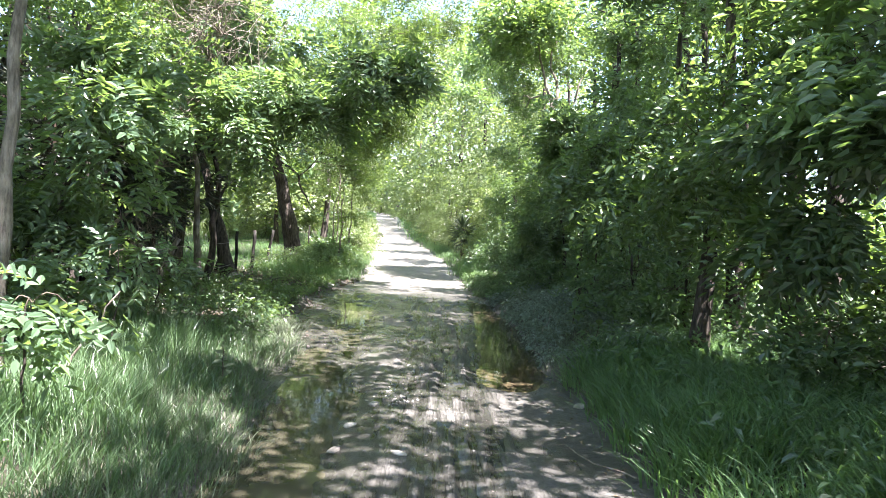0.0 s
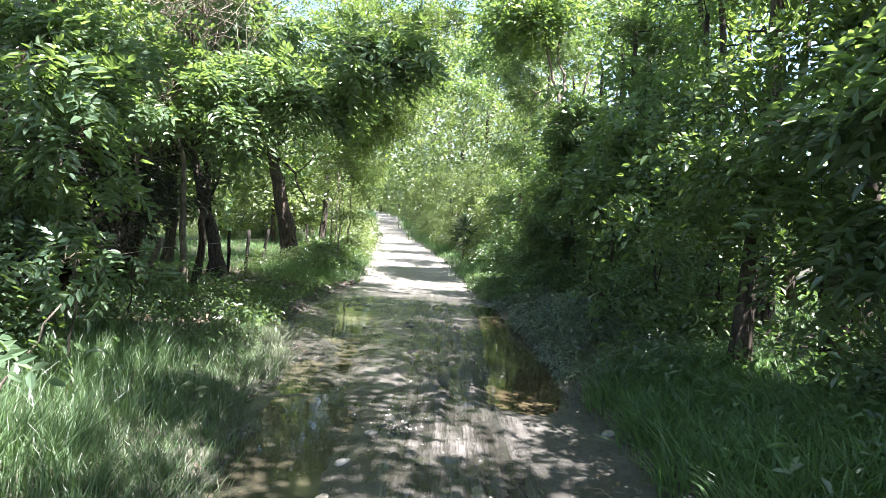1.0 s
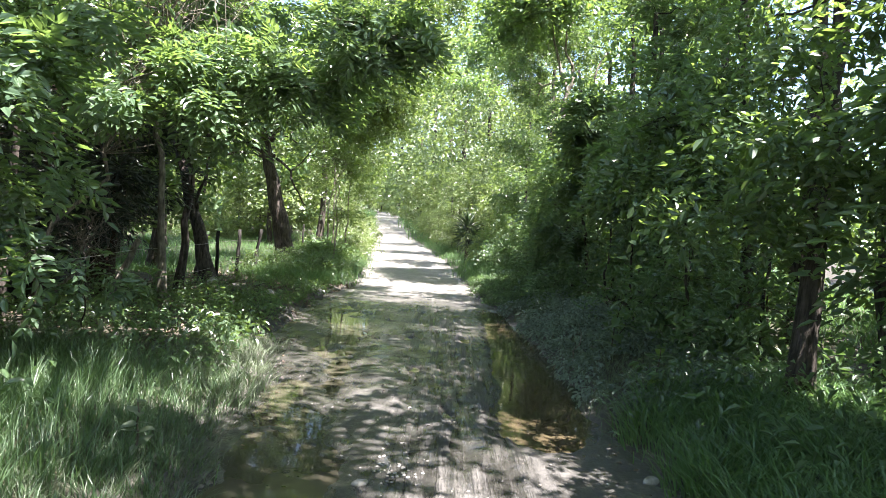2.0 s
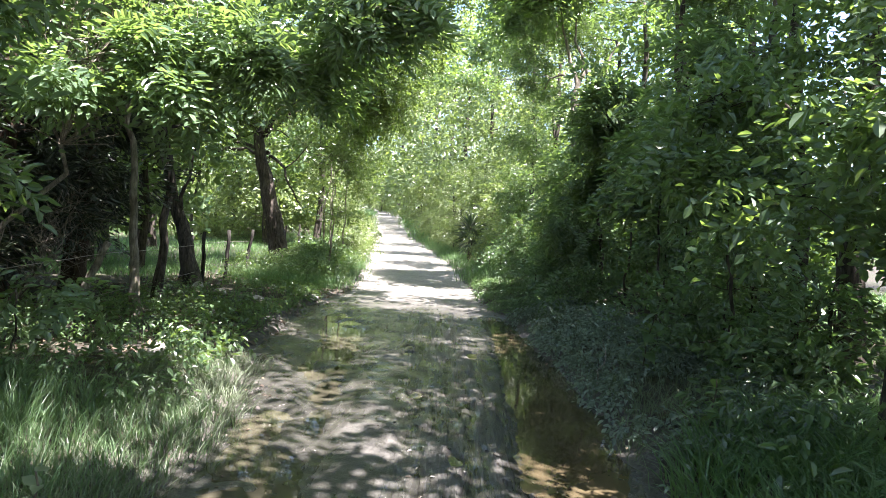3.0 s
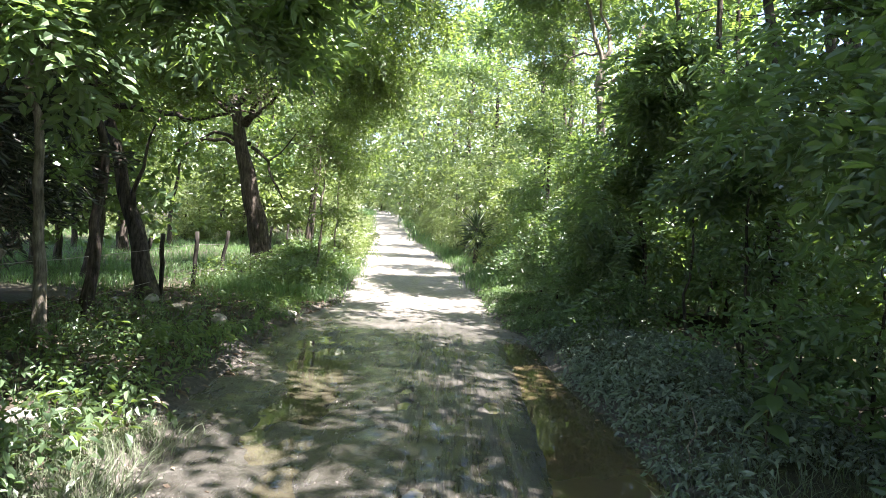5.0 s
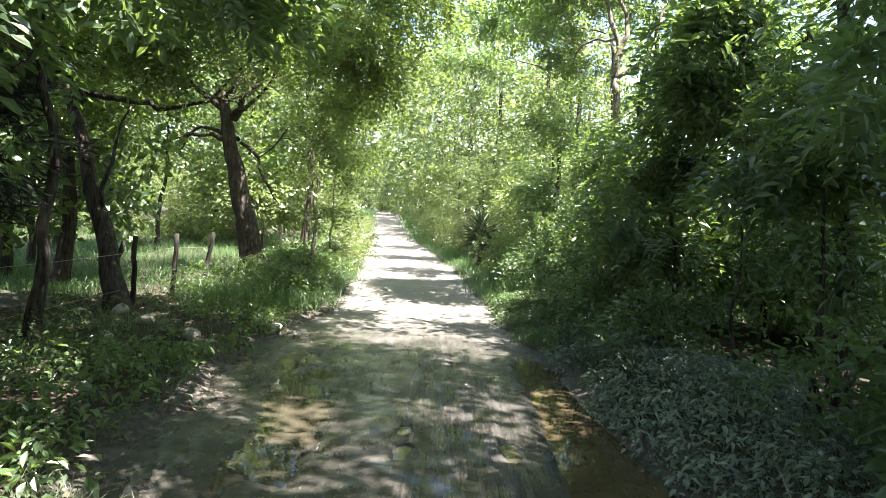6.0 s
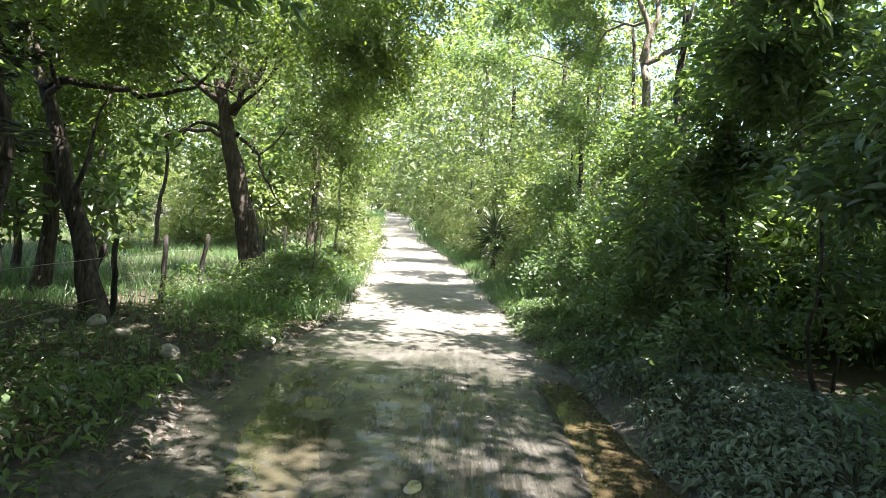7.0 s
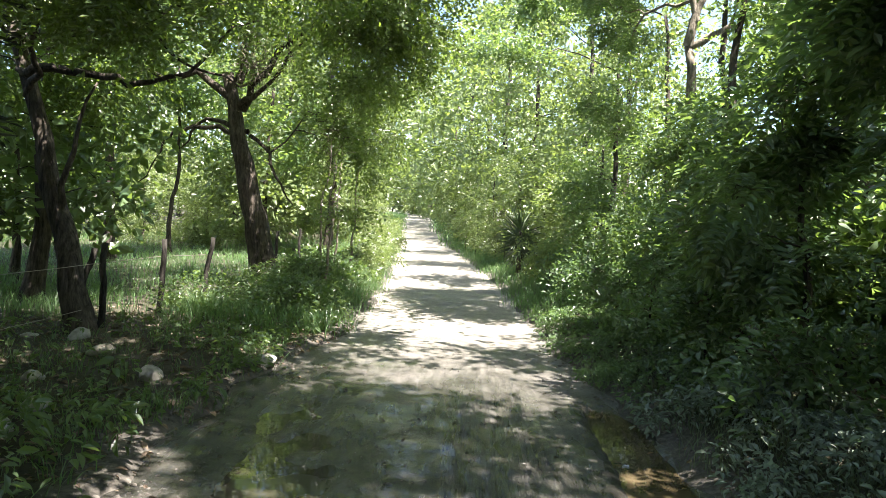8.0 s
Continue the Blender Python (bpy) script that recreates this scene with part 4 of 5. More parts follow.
def woods(x, y, h, k, sink=0.0, wide=1.0):
    """A tree of the far woods: four shapes for the middle distance and four for the far, then copies."""
    kind = "mid" if math.hypot(x, y - 6) < 46 else "far"
    s = h / 7.5
    z = float(ground_z(x, y)) - sink
    pool = made[kind]
    if len(pool) < 4:
        lobes = np.concatenate([scatter_lobes((0, 0, 4.9), (2.3, 2.3, 2.7), 38, 0.9, 300 + k), scatter_lobes((0, 0, 1.9), (2.4, 2.4, 1.9), 34, 0.75, 320 + k)])
        lobes[:, :3] = lobes[:, :3] * s + (x, y, z)
        lobes[:, 3:] *= s
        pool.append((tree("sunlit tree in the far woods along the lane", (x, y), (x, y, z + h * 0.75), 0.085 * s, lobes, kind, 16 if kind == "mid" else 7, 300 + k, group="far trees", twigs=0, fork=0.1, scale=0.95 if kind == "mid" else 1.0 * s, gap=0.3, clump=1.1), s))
    else:
        o, s0 = pool[k % 4]
        q = s / s0
        copy_thing(o, Matrix.Translation((x, y, z)) @ Matrix.Rotation(k * 2.1, 4, "Z") @ Matrix.Diagonal((q * wide, q * wide, q, 1)))


for k, (x, y, h) in enumerate(FAR):
    woods(x, y, h, k)
# far hedge of low trees round the meadow
HEDGE = [(-9.5, 33.5, 3.2), (-11.8, 32.5, 3.6), (-14.5, 32, 3.4), (-16.5, 29, 3.6), (-19, 28.5, 3.8), (-21, 21.5, 3.6), (-15.5, 15.5, 3.2), (-13, 16.2, 3.0), (-12.5, 37, 5), (-16, 35.5, 5), (-8.2, 38.5, 4), (-10, 47, 5), (4.2, 33, 4), (3.2, 38, 4), (1.6, 43, 4), (0.4, 50, 4.5), (-8.4, 44, 3.2), (-10, 53, 4), (-1.0, 57.5, 4), (-13.5, 66, 5), (-3, 66, 4.5), (-5.2, 76, 5), (-16.5, 76, 5), (-10.6, 103, 6), (-13.5, 116, 8), (-7, 88, 5), (-9.5, 104, 6), (-11.5, 110, 8), (-8, 99, 6), (-15, 112, 8), (-18, 108, 7), (-12.8, 30.5, 3.4), (-10.6, 31.0, 3.0), (-15.2, 33.5, 5), (-17.5, 31.5, 4.5), (-7.5, 40.5, 3.0), (-7.9, 47, 4), (-9.5, 58, 5), (-2.6, 62.5, 5), (-0.4, 53.5, 4.5), (2.6, 27.4, 4.0), (1.9, 30.2, 4.6), (1.2, 33.4, 5.0), (0.2, 38.2, 5.2), (-0.7, 44.6, 5.2), (-5.4, 33.5, 3.6), (-6.4, 39, 4.6), (-7.6, 46, 5)]
for k, (x, y, h) in enumerate(HEDGE):
    woods(x, y, h, k, 0.09 * h, 1.3)


# ---- grass ----
def grass(name, label, x, y, h, w, mat, seed, tuft=24, spread=0.10, segs=3, bend=0.55):
    """Tufts of curved blades at x, y with heights h: one sheet of stuff."""
    g = np.random.default_rng(seed)
    n = len(x) * tuft
    bx = np.repeat(x, tuft) + g.normal(0, spread, n)
    by = np.repeat(y, tuft) + g.normal(0, spread, n)
    hh = np.repeat(h, tuft) * (0.45 + 0.75 * g.random(n))
    bz = ground_z(bx, by) - 0.015
    a = np.arctan2(by - np.repeat(y, tuft), bx - np.repeat(x, tuft)) + g.normal(0, 0.7, n)
    lean = bend * (0.3 + g.random(n)) * hh
    ca, sa = np.cos(a), np.sin(a)
    tw = g.normal(0, 0.8, n)
    wx, wy = -np.sin(a + tw), np.cos(a + tw)
    cols = []
    for k in range(segs + 1):
        t = k / segs
        px, py, pz = bx + ca * lean * t * t, by + sa * lean * t * t, bz + hh * (t - 0.28 * bend * t * t * t)
        if k < segs:
            half = w * (1 - 0.75 * t) * 0.5
            cols.append(np.stack([px - wx * half, py - wy * half, pz], -1))
            cols.append(np.stack([px + wx * half, py + wy * half, pz], -1))
        else:
            cols.append(np.stack([px, py, pz], -1))
    v = np.stack(cols, 1)
    m = v.shape[1]
    tri = []
    for k in range(segs - 1):
        tri += [(2 * k, 2 * k + 1, 2 * k + 3), (2 * k, 2 * k + 3, 2 * k + 2)]
    tri.append((2 * segs - 2, 2 * segs - 1, 2 * segs))
    f = (np.array(tri)[None] + m * np.arange(n)[:, None, None]).reshape(-1, 3)
    ob = new(name, mesh_from(name, v.reshape(-1, 3), f, mat))
    return tagged(ob, label, "grass", kind="stuff")


def beside(side, y0, y1, d0, d1, n, g, power=1.0):
    """n random places beside the lane, d0 to d1 from its edge (side -1 left, 1 right)."""
    y = g.uniform(y0, y1, n)
    d = d0 + (d1 - d0) * g.random(n) ** power
    return (edge_l(y) - d if side < 0 else edge_r(y) + d), y


g = np.random.default_rng(501)
x, y = beside(-1, 0.8, 9.3, 0.02, 2.1, 1500, g)
keep = vnoise(x, y, 1.2, 41) + 0.15 > smooth(6.3, 8.4, y)
x, y = x[keep], y[keep]
grass("verge_grass", "pale green uncut grass on the sunny verge", x, y, 0.16 + 0.22 * smooth(0.1, 1.1, edge_l(y) - x) * (0.5 + vnoise(x, y, 0.8, 42)), 0.008, M_VERGE, 502, 20)
x, y = beside(-1, 0.8, 9.2, -0.04, 0.8, 780, g, 1.3)
grass("muddy_grass", "mud-splashed grey-green grass along the lane's edge", x, y, 0.12 + 0.12 * vnoise(x, y, 2, 43), 0.007, M_DRYGRASS, 503, 17, 0.08, bend=0.9)
x, y = beside(1, 0.8, 7.1, 0.06, 2.2, 720, g)
grass("verge_grass", "long deep-green grass arching in the shade", x, y, 0.26 + 0.26 * vnoise(x, y, 1, 44), 0.014, M_GRASS, 504, 27, 0.09, bend=0.9)
x, y = beside(1, 6.5, 16, 0.03, 1.3, 480, g)
grass("verge_grass", "sparse grass at the edge of the flooded rut", x, y, 0.12 + 0.2 * vnoise(x, y, 1, 45), 0.008, M_DRYGRASS, 505, 13, 0.08, bend=0.9)
x, y = beside(-1, 9, 17.5, 0.1, 3.0, 170, g)
grass("verge_grass", "thin woodland grass among the weeds", x, y, 0.14 + 0.16 * vnoise(x, y, 1, 46), 0.009, M_GRASS, 506, 14, 0.1, bend=0.8)
x, y = beside(-1, 16.5, 34, 0.05, 2.6, 900, g, 0.9)
grass("verge_grass", "tall bright roadside grass", x, y, 0.3 + 0.35 * vnoise(x, y, 0.8, 47) * smooth(0, 0.6, edge_l(y) - x), 0.012, M_GRASS, 507, 15, 0.14)
x, y = beside(1, 20, 40, 0.05, 1.5, 600, g)
grass("verge_grass", "bright sunlit grass beside the gravel", x, y, 0.25 + 0.3 * vnoise(x, y, 0.8, 48), 0.014, M_GRASS, 508, 12, 0.15)
x, y = np.concatenate([beside(-1, 34, 95, 0.05, 3, 700, g), beside(1, 40, 95, 0.05, 2.5, 500, g)], 1)
grass("verge_grass", "far roadside grass and low weeds", x, y, 0.4 + 0.4 * vnoise(x, y, 0.5, 49), 0.06, M_GRASS, 509, 7, 0.3, 2)
x, y = g.uniform(-20, -5.6, 2900), 16.5 + 20 * g.random(2900) ** 1.4
grass("field_grass", "sunlit meadow grass beyond the wire fence", x, y, 0.16 + 0.3 * vnoise(x, y, 0.35, 50), 0.014, M_GRASS, 510, 13, 0.25, 2, 0.7)

x, y = g.uniform(5.2, 14, 1500), g.uniform(8.5, 24, 1500)
keep = np.hypot(x - 6.2, y - 10) > 0.5
grass("field_grass", "sunlit grass of a small clearing behind the roadside trees", x[keep], y[keep], 0.2 + 0.35 * vnoise(x[keep], y[keep], 0.4, 60), 0.014, M_GRASS, 511, 12, 0.25, 2, 0.7)

# ---- low weeds ----
def weeds(name, label, x, y, h, leaf, mat, seed, leaves=9):
    """Low leafy plants: leaves in whorls up short stems."""
    gg = np.random.default_rng(seed)
    n = len(x)
    ids = np.repeat(np.arange(n), leaves)
    m = len(ids)
    a = gg.random(m) * 6.283
    up = gg.random(m)
    r0 = 0.03 + 0.04 * gg.random(m)
    base = np.stack([x[ids] + np.cos(a) * r0, y[ids] + np.sin(a) * r0, ground_z(x, y)[ids] + h[ids] * (0.15 + 0.85 * up)], -1)
    pitch = gg.normal(-0.25, 0.35, m)
    out = np.stack([np.cos(a) * np.cos(pitch), np.sin(a) * np.cos(pitch), np.sin(pitch)], -1)
    ref = np.array([0, 0, 1.0]) + gg.normal(0, 0.3, (m, 3))
    yy = np.cross(ref, out)
    yy /= np.linalg.norm(yy, axis=1)[:, None]
    rot = np.stack([out, yy, np.cross(out, yy)], 1)
    six = leaf_shape(1.0, 0.46, 0.2, 0.25)
    sc = leaf * (0.45 + 1.1 * gg.random(m) ** 1.5)
    v = (np.einsum("cx,sxw->scw", six, rot) * sc[:, None, None] + base[:, None]).reshape(-1, 3)
    f = (LEAF6[None] + 6 * np.arange(m)[:, None, None]).reshape(-1, 3)
    ob = new(name, mesh_from(name, v, f, mat))
    return tagged(ob, label, "weeds", kind="stuff")


x, y = beside(-1, 8.0, 21, 0.05, 3.6, 1700, g)
keep = (vnoise(x, y, 0.9, 51) > 0.4) & ((edge_l(y) - x < 1.1) | (y > 17) | (g.random(len(x)) < 0.22))
x, y = x[keep], y[keep]
weeds("low_weeds", "leafy green weeds covering the shaded verge", x, y, 0.12 + 0.3 * vnoise(x, y, 0.7, 52), 0.075, M_ELM, 520, 9)
x, y = beside(1, 6.4, 20, -0.04, 1.9, 3000, g)
keep = vnoise(x, y, 1.0, 53) > 0.33
x, y = x[keep], y[keep]
dusty = y + 2.5 * vnoise(x, y, 0.8, 62) < 15.0
weeds("low_weeds", "dull blue-green creeping weeds under the trees", x[dusty], y[dusty], 0.05 + 0.26 * vnoise(x[dusty], y[dusty], 1.3, 54), 0.058, M_DUSTY, 521, 10)
weeds("low_weeds", "green creeping weeds along the shaded bank", x[~dusty], y[~dusty], 0.05 + 0.3 * vnoise(x[~dusty], y[~dusty], 1.3, 54), 0.06, M_SHRUB, 527, 10)
x, y = beside(-1, 6.8, 12.5, 0.25, 3.0, 420, g)
keep = (vnoise(x, y, 1.1, 59) > 0.36) & (np.hypot(x + 2.9, y - 8.7) > 0.4)
x, y = x[keep], y[keep]
weeds("low_weeds", "knee-high leafy weeds where the grass ends", x, y, 0.22 + 0.34 * vnoise(x, y, 0.9, 58), 0.05, M_SHRUB, 526, 15)
x, y = beside(-1, 1.0, 8.5, 0.9, 3.2, 170, g)
weeds("low_weeds", "broad-leaved weeds growing through the verge grass", x, y, 0.2 + 0.35 * vnoise(x, y, 0.7, 55), 0.08, M_SHRUB, 522, 9)
x, y = beside(1, 1.0, 7.5, 0.4, 2.6, 330, g)
weeds("low_weeds", "shaded leafy weeds among long grass", x, y, 0.25 + 0.3 * vnoise(x, y, 0.7, 56), 0.075, M_SHRUB, 523, 10)
x, y = beside(-1, 17, 32, 0.2, 3.0, 900, g)
weeds("low_weeds", "sunlit weeds on the far verge", x, y, 0.3 + 0.4 * vnoise(x, y, 0.7, 57), 0.07, M_ELM, 524, 11)
x, y = g.uniform(-6.5, -2.2, 2600), g.uniform(8, 18, 2600)
keep = x < edge_l(y)
weeds("leaf_litter", "brown fallen leaves on the woodland floor", x[keep], y[keep], np.full(keep.sum(), 0.01), 0.07, M_LITTER, 525, 3)

x, y = g.uniform(-2.2, 1.2, 620), g.uniform(6.5, 15.5, 620)
keep = (x > edge_l(y) + 0.1) & (x < edge_r(y) - 0.1) & (vnoise(x, y, 0.9, 63) > 0.42)
weeds("leaf_litter", "dark wet leaves and bits trodden into the mud", x[keep], y[keep], np.full(keep.sum(), 0.012), 0.035, M_WETLITTER, 528, 3)


# ---- stones ----
def stone(name, label, x, y, size, mat, seed, sink=0.3, group="", flat=0.65, z=None):
    gg = random.Random(seed)
    bm = bmesh.new()
    bmesh.ops.create_icosphere(bm, subdivisions=3 if max(size) > 0.08 else 2, radius=1)
    for vert in bm.verts:
        k = 1 + 0.32 * noise.noise(vert.co * 1.1 + Vector((seed, 0, 0))) + 0.10 * noise.noise(vert.co * 3.2 + Vector((0, seed, 0)))
        vert.co = Vector((vert.co.x * size[0] * k, vert.co.y * size[1] * k, max(vert.co.z, -0.7) * size[2] * k))
    me = bpy.data.meshes.new(name)
    bm.to_mesh(me)
    bm.free()
    me.materials.append(mat)
    for poly in me.polygons:
        poly.use_smooth = True
    ob = new(name, me)
    zz = float(ground_z(x, y)) if z is None else z
    ob.matrix_world = pose(x, y, zz + size[2] * (0.7 - sink), gg.uniform(-8, 8), gg.uniform(-8, 8), gg.uniform(0, 360))
    return tagged(ob, label, "stone", group)


stone("rock", "rounded pale limestone rock lit by the sun", -3.70, 12.62, (0.11, 0.10, 0.085), M_STONE, 1)
stone("rock", "pale limestone rock half hidden in weeds", -3.60, 12.1, (0.11, 0.09, 0.07), M_STONE, 2)
stone("rock", "pale rock lying among leafy weeds", -3.40, 13.75, (0.12, 0.10, 0.09), M_STONE, 3)
stone("rock", "whitish rock at the edge of the grass", -2.94, 8.9, (0.11, 0.10, 0.09), M_STONE, 4)
stone("rock", "pale worn stone at the lane's edge", -2.62, 14.75, (0.15, 0.1, 0.06), M_STONE, 5)
# pale stone stands in for a patch of sun on the trunk base
stone("rock", "pale stone added for the sun patch at the tree's foot", -5.05, 15.2, (0.13, 0.1, 0.09), M_STONE, 13)
stone("rock", "small bleached stone in dark soil", -5.6, 15.1, (0.09, 0.06, 0.04), M_STONE, 14)
stone("rock", "brownish rock under the leaning tree", -4.4, 14.6, (0.14, 0.12, 0.08), M_DARKSTONE, 6)
stone("rock", "small pale rock on the shaded woodland floor", -4.3, 13.4, (0.09, 0.08, 0.06), M_STONE, 7)
stone("rock", "flat pale stone at the lane's grassy edge", 1.33, 5.65, (0.06, 0.045, 0.03), M_STONE, 8)
stone("rock", "flat grey stone set in the mud", -0.62, 4.75, (0.06, 0.032, 0.018), M_STONE, 9)
stone("rock", "flat pale stone set in the mud", -0.5, 5.35, (0.055, 0.035, 0.02), M_STONE, 10)
stone("rock", "flat grey stone in the wheel track", -0.2, 4.15, (0.065, 0.03, 0.016), M_STONE, 11)
stone("rock", "grey stone lying in the puddle", -0.65, 4.2, (0.06, 0.03, 0.02), M_DARKSTONE, 12)
gg = random.Random(5)
for k in range(46):
    px, py = gg.gauss(-0.36, 0.09), gg.gauss(5.6, 0.2)
    s = gg.uniform(0.006, 0.017)
    stone("pebble", "pale limestone pebble spilled on the mud", px, py, (s, s * 0.8, s * 0.6), M_STONE, 100 + k, group="spilled gravel")
for k in range(40):
    px, py = gg.uniform(-1.0, 1.1), gg.uniform(3.2, 9.5)
    s = gg.uniform(0.006, 0.014)
    stone("pebble", "small stone pressed into the wet mud", px, py, (s, s * 0.8, s * 0.6), gg.choice((M_STONE, M_DARKSTONE)), 200 + k, group="lane pebbles")


# ---- fence ----
def fence_post(x, y, h, r, lean, seed, label, mat=M_POST):
    g = np.random.default_rng(seed)
    z = float(ground_z(x, y))
    p = wander((0, 0, -0.3), (lean[0], lean[1], h), 9, 0.12, g)
    ob = new("fence_post", mesh_from("fence_post", *tube(p, np.linspace(r * 1.1, r * 0.85, 9), 9, 0.2, seed), mat, True))
    ob.location = (x, y, z)
    return tagged(ob, label, "fence post", "wire fence posts")


POSTS = [(-5.28, 16.0, 1.12, 0.045, (0.0, 0.0)), (-5.4, 17.6, 1.18, 0.045, (0.08, 0.02)), (-5.42, 19.3, 1.18, 0.042, (0.16, 0)), (-5.6, 23.9, 1.2, 0.04, (0.05, 0)), (-5.7, 26.2, 1.2, 0.04, (0.06, 0)), (-6.0, 16.4, 1.0, 0.045, (0.3, 0.05))]
for k, (x, y, h, r, lean) in enumerate(POSTS):
    fence_post(x, y, h, r, lean, 600 + k, "slim weathered wooden fence post in long grass")
fence_post(-5.05, 11.0, 0.98, 0.055, (0.34, 0.15), 620, "leaning broken fence post with pale worn wood", M_PALEBARK)
for z, label in ((0.92, "taut barbed wire strand sagging between fence posts"), (0.36, "low barbed wire strand near the ground")):
    line = np.array([(-3.9, 5.6, z - 0.02), (-4.4, 8.4, z - 0.05), (-4.77, 11.1, z), (-5.1, 13.6, z - 0.03), (-5.28, 16.0, z), (-5.36, 17.6, z + 0.02), (-5.32, 19.3, z)])
    fine = np.concatenate([wander(a, b, 8, 0.02, np.random.default_rng(3))[:-1] for a, b in zip(line[:-1], line[1:])] + [line[-1:]])
    ob = new("barbed_wire", mesh_from("barbed_wire", *tube(fine, np.full(len(fine), 0.004), 5), M_WIRE, True))
    tagged(ob, label, "fence wire", "fence wires")


# ---- dead wood ----
def dead_brush(x, y, z, centre, r, n, seed, label):
    gg = np.random.default_rng(seed)
    ob = thing("dead_branch", label, "dead branch", at=(x, y, z))
    org = np.array((x, y, z))
    c = np.array(centre) - org
    main = wander((0, 0, 0), c, 10, 0.5, gg)
    part("bough", mesh_from("bough", *tube(main, np.linspace(0.035, 0.012, 10), 6, 0.15), M_PALEBARK, True), ob)
    pcs = []
    for _ in range(n):
        s = main[gg.integers(4, 10)]
        d = gg.normal(0, 1, 3)
        e = c + d / np.linalg.norm(d) * np.array(r) * gg.random() ** 0.4
        mid = wander(s, e, 6, 0.8, gg)
        pcs.append(tube(mid, np.linspace(0.008, 0.0025, 6), 4))
        q = mid[gg.integers(2, 5)]
        pcs.append(tube(wander(q, q + gg.normal(0, 0.25, 3), 4, 0.8, gg), np.linspace(0.005, 0.002, 4), 3))
    tagged(part("branchwork", mesh_from("branchwork", *join(pcs), M_PALEBARK, True), ob), kind="stuff")


dead_brush(-5.4, 9.9, 0.1, (-3.6, 9.4, 4.6), (1.3, 1.2, 0.7), 110, 701, "bleached dead boughs tangled above the ash")
dead_brush(-5.6, 10.2, 0.0, (-5.3, 10.8, 1.3), (0.7, 0.9, 0.8), 60, 702, "dry grey brush tangled against the cedar")
dead_brush(-6.2, 12.9, 0.0, (-5.7, 12.4, 1.6), (0.7, 0.9, 1.1), 60, 703, "dead cedar twigs hanging in the shade")
dead_brush(-6.0, 22.0, 4.6, (-5.2, 20.9, 4.9), (1.0, 0.6, 0.8), 40, 704, "bare sunlit twigs on the old tree")


def stick(points, r, label, seed):
    g = np.random.default_rng(seed)
    fine = np.concatenate([wander(a, b, 5, 0.2, g)[:-1] for a, b in zip(points[:-1], points[1:])] + [np.array(points[-1:], float)])
    ob = new("stick", mesh_from("stick", *tube(fine, np.linspace(r, r * 0.4, len(fine)), 6, 0.2, seed), M_PALEBARK, True))
    tagged(ob, label, "stick")


stick([(-2.55, 4.15, 0.1), (-2.45, 4.2, 0.5), (-2.2, 4.3, 0.95)], 0.011, "thin bare pale stick arching from the verge", 1)
stick([(1.35, 3.9, 0.03), (1.1, 4.15, 0.03), (0.9, 4.5, 0.02)], 0.007, "fallen twig on the wet mud", 2)
stick([(1.5, 9.0, 0.1), (1.65, 9.3, 0.3), (1.7, 9.7, 0.45)], 0.008, "bare bent stem in the creeping weeds", 3)


# ---- single plants ----
def broadleaf(x, y, h, leaf, n, mat, seed, label):
    """A plant with separate large leaves on a stem."""
    gg = random.Random(seed)
    z = float(ground_z(x, y))
    ob = thing("broadleaf_weed", label, "plant", at=(x, y, z))
    gnp = np.random.default_rng(seed)
    stem = wander((0, 0, -0.03), (gg.uniform(-0.06, 0.06), gg.uniform(-0.06, 0.06), h), 7, 0.3, gnp)
    part("stem", mesh_from("stem", *tube(stem, np.linspace(0.008, 0.004, 7), 6), M_TWIG, True), ob)
    me = mesh_from("leaf", *broad_blade(leaf, leaf * 0.52), mat, True)
    for k in range(n):
        lf = part("leaf", me, ob)
        t = 0.25 + 0.75 * k / (n - 1)
        p = stem[min(6, int(t * 6))]
        s = gg.uniform(0.65, 1.15)
        lf.matrix_basis = Matrix.Translation(p) @ pose(0, 0, 0, gg.uniform(-25, 25), gg.uniform(-35, 25), k * 137.5) @ Matrix.Diagonal((s, s, s, 1))


broadleaf(-1.75, 5.2, 0.36, 0.13, 12, M_DRYGRASS, 1, "grey mud-splashed broadleaf weed in verge grass")
broadleaf(1.95, 8.8, 0.62, 0.24, 13, M_ELM, 2, "large-leaved green seedling at the lane's edge")
broadleaf(2.2, 9.3, 0.55, 0.2, 11, M_ELM, 3, "large-leaved green seedling beside weeds")
for k, (x, y, h) in enumerate(((-2.3, 3.45, 0.75), (-2.95, 5.6, 1.05), (-3.5, 5.0, 0.9), (-3.3, 7.2, 0.8))):
    z = float(ground_z(x, y))
    tree("ash seedling with broad bright leaflets rising from the verge", (x, y), (x + 0.05, y, z + h), 0.012, scatter_lobes((x + 0.05, y, z + h * 0.92), (0.38, 0.38, 0.2), 6, 0.24, 400 + k), "ash", 6, 400 + k, name="seedling", group="ash seedlings", twigs=0, gap=0.0, fork=0.3, scale=0.85)
broadleaf(1.75, 6.9, 0.5, 0.15, 12, M_ELM, 6, "leafy green weed at the shaded verge")
broadleaf(-3.1, 9.6, 0.4, 0.14, 12, M_ELM, 7, "leafy weed beside pale rocks")
broadleaf(-3.45, 13.2, 0.35, 0.16, 10, M_ELM, 8, "broad-leaved weed at the foot of rocks")


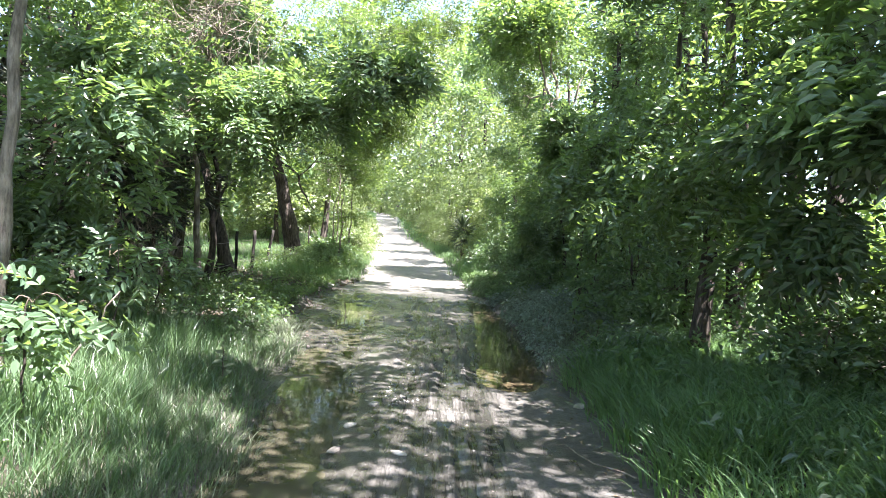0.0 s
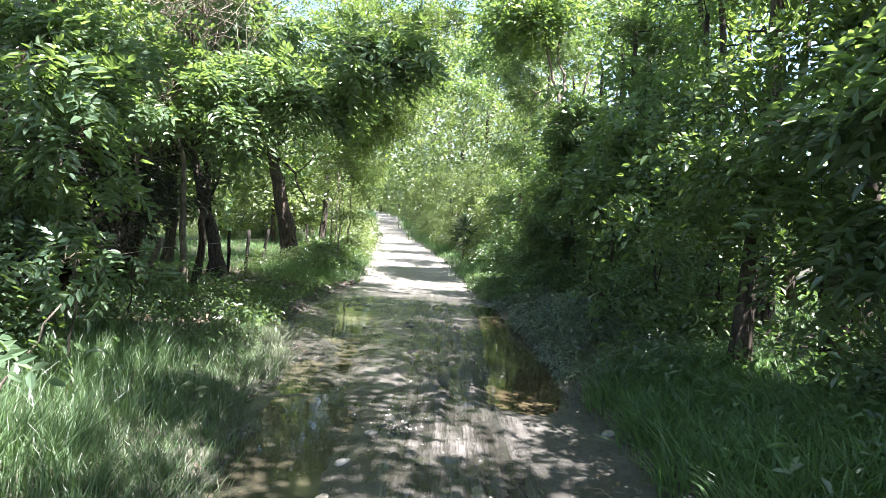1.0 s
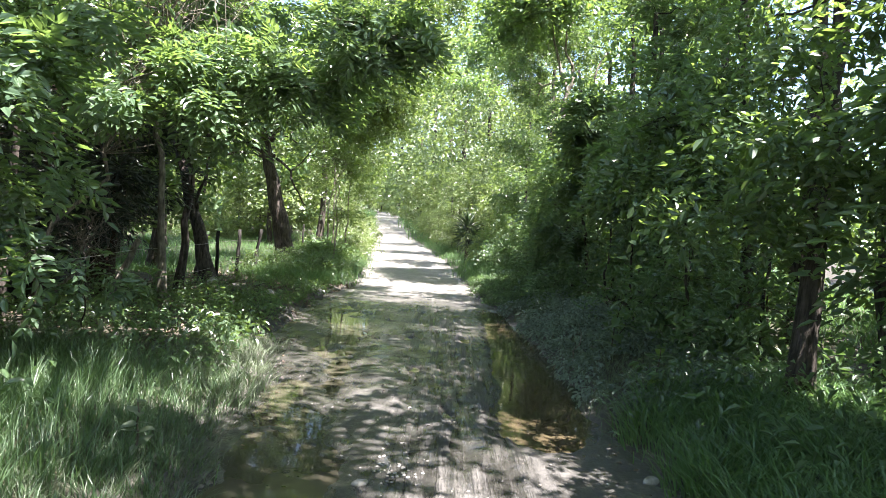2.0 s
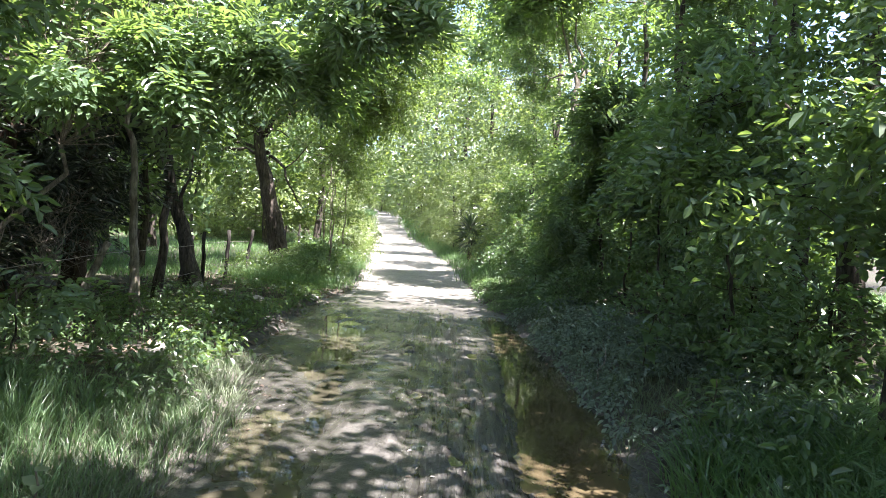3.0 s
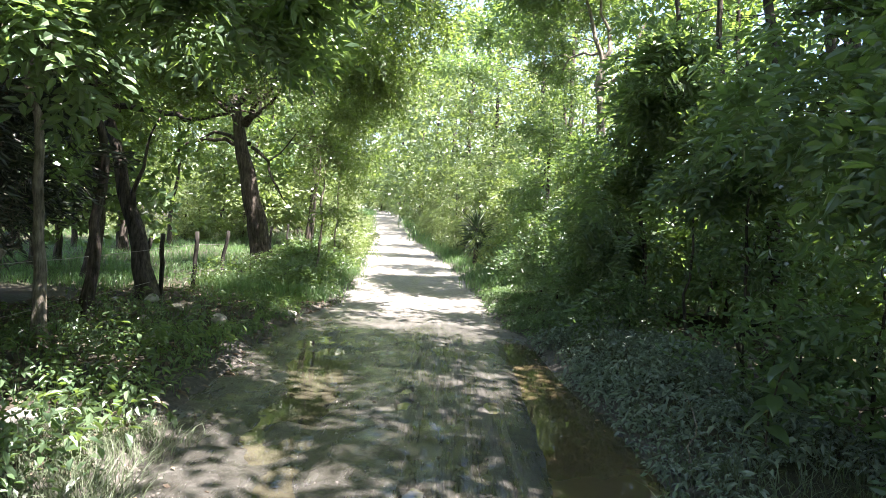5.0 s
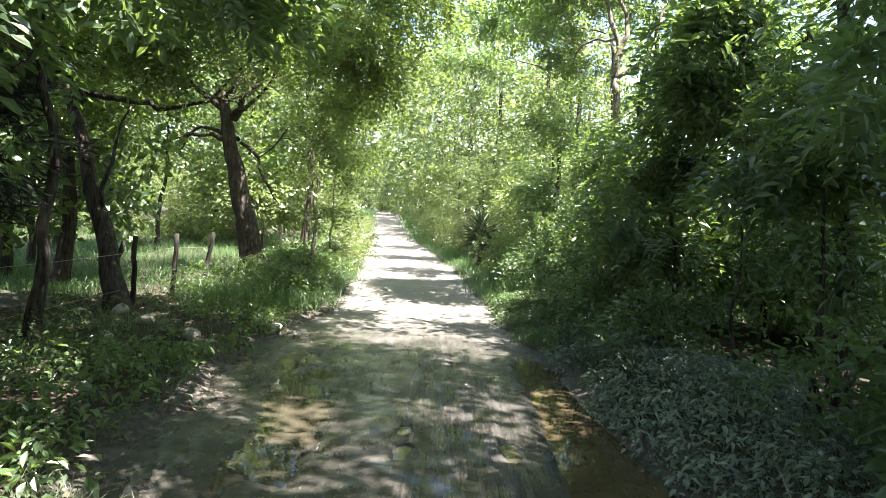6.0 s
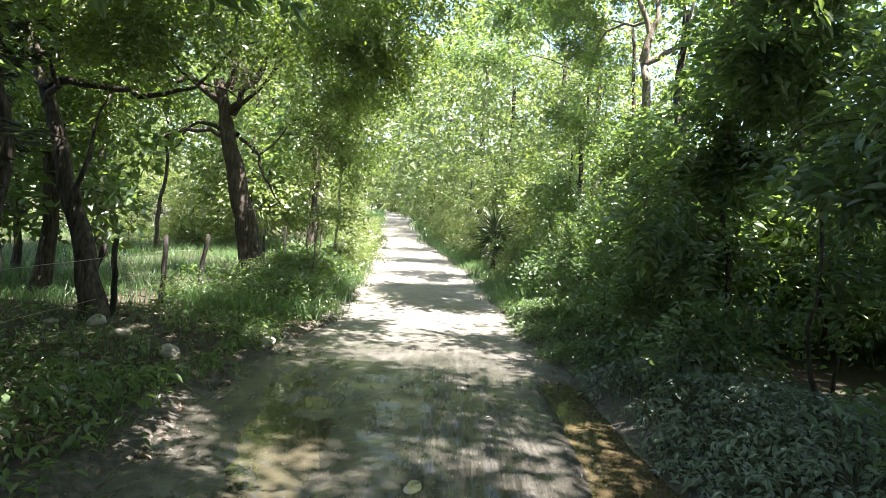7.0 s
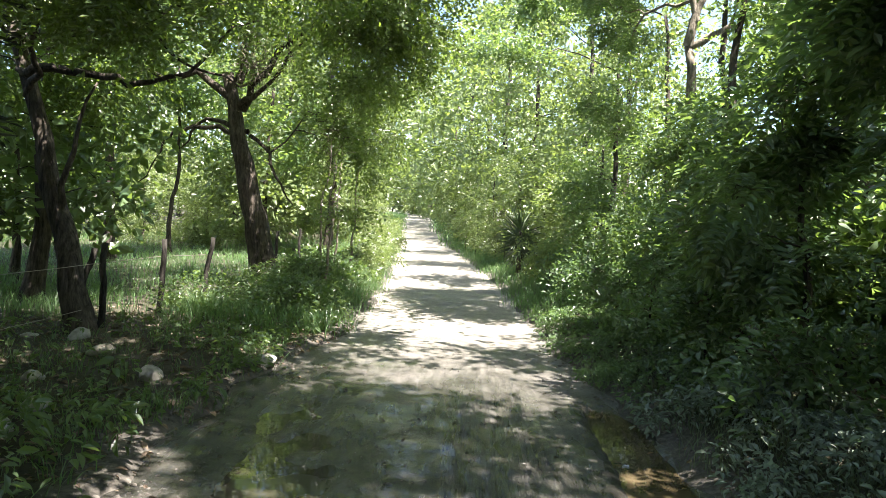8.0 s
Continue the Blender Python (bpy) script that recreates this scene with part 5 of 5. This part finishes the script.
def yucca(x, y, h, n, seed):
    gg = random.Random(seed)
    z = float(ground_z(x, y))
    ob = thing("yucca", "spiky yucca with stiff dark blades beside the lane", "plant", at=(x, y, z))
    part("trunk", mesh_from("trunk", *tube(np.array([(0, 0, -0.1), (0.02, 0, h * 0.35), (0, 0, h * 0.72)]), np.array([0.08, 0.07, 0.05]), 8, 0.2), M_BARK, True), ob)
    me = mesh_from("blade", leaf_shape(0.72, 0.062, 0.2, 0.1), LEAF6, M_YUCCA)
    for k in range(n):
        bl = part("blade", me, ob)
        el = gg.uniform(-50, 85)
        bl.matrix_basis = Matrix.Translation((0, 0, h * (0.34 + 0.4 * gg.random()))) @ pose(0, 0, 0, 0, 0, k * 137.5) @ pose(0, 0, 0, gg.uniform(-20, 20), -el, 0)


yucca(0.8, 26.3, 2.0, 130, 3)


# ---- mud clods and debris ----
def scatter_clods(name, label, x, y, s, mat, seed):
    """Small uneven lumps pressed into the ground."""
    gg = np.random.default_rng(seed)
    n = len(x)
    base = np.array([(1, 0, 0), (0.3, 0.9, 0), (-0.8, 0.6, 0), (-0.8, -0.6, 0), (0.3, -0.9, 0), (0.5, 0.1, 0.62), (-0.3, 0.4, 0.66), (-0.25, -0.4, 0.55)])
    tri = np.array([(0, 1, 5), (1, 6, 5), (1, 2, 6), (2, 7, 6), (2, 3, 7), (3, 4, 7), (4, 5, 7), (4, 0, 5), (5, 6, 7)])
    a = gg.random(n) * 6.283
    v = base[None] * (1 + gg.normal(0, 0.18, (n, 8, 3))) * (s * (0.5 + gg.random(n)))[:, None, None] * np.array((1, 1, 0.8))
    ca, sa = np.cos(a)[:, None], np.sin(a)[:, None]
    vx, vy = v[..., 0] * ca - v[..., 1] * sa, v[..., 0] * sa + v[..., 1] * ca
    z = np.where((x > edge_l(y)) & (x < edge_r(y)), road_z(x, y), ground_z(x, y))
    out = np.stack([vx + x[:, None], vy + y[:, None], v[..., 2] + z[:, None] - 0.004], -1)
    f = (tri[None] + 8 * np.arange(n)[:, None, None]).reshape(-1, 3)
    ob = new(name, mesh_from(name, out.reshape(-1, 3), f, mat))
    return tagged(ob, label, "clods", kind="stuff")


x, y = np.concatenate([beside(-1, 2, 18, -0.25, 0.3, 900, g), beside(1, 2, 18, -0.2, 0.35, 900, g)], 1)
scatter_clods("mud_clods", "crumbled mud clods along the lane's edges", x, y, 0.009 + 0.016 * vnoise(x, y, 2, 71), M_CLOD, 801)
x, y = g.uniform(-1.9, 1.0, 1500), g.uniform(2.5, 17, 1500)
keep = (np.abs(x - 0.9) > 0.35) & (road_z(x, y) > WATER + 0.015)
scatter_clods("mud_clods", "small mud lumps thrown up by tyres", x[keep], y[keep], np.full(keep.sum(), 0.01), M_CLOD, 802)
x, y = np.concatenate([beside(-1, 2, 17, -0.5, 0.4, 420, g), beside(1, 2, 17, -0.4, 0.6, 620, g)], 1)
weeds("leaf_litter", "fallen brown leaves along the muddy edges", x, y, np.full(len(x), 0.012), 0.04, M_LITTER, 803, 1)
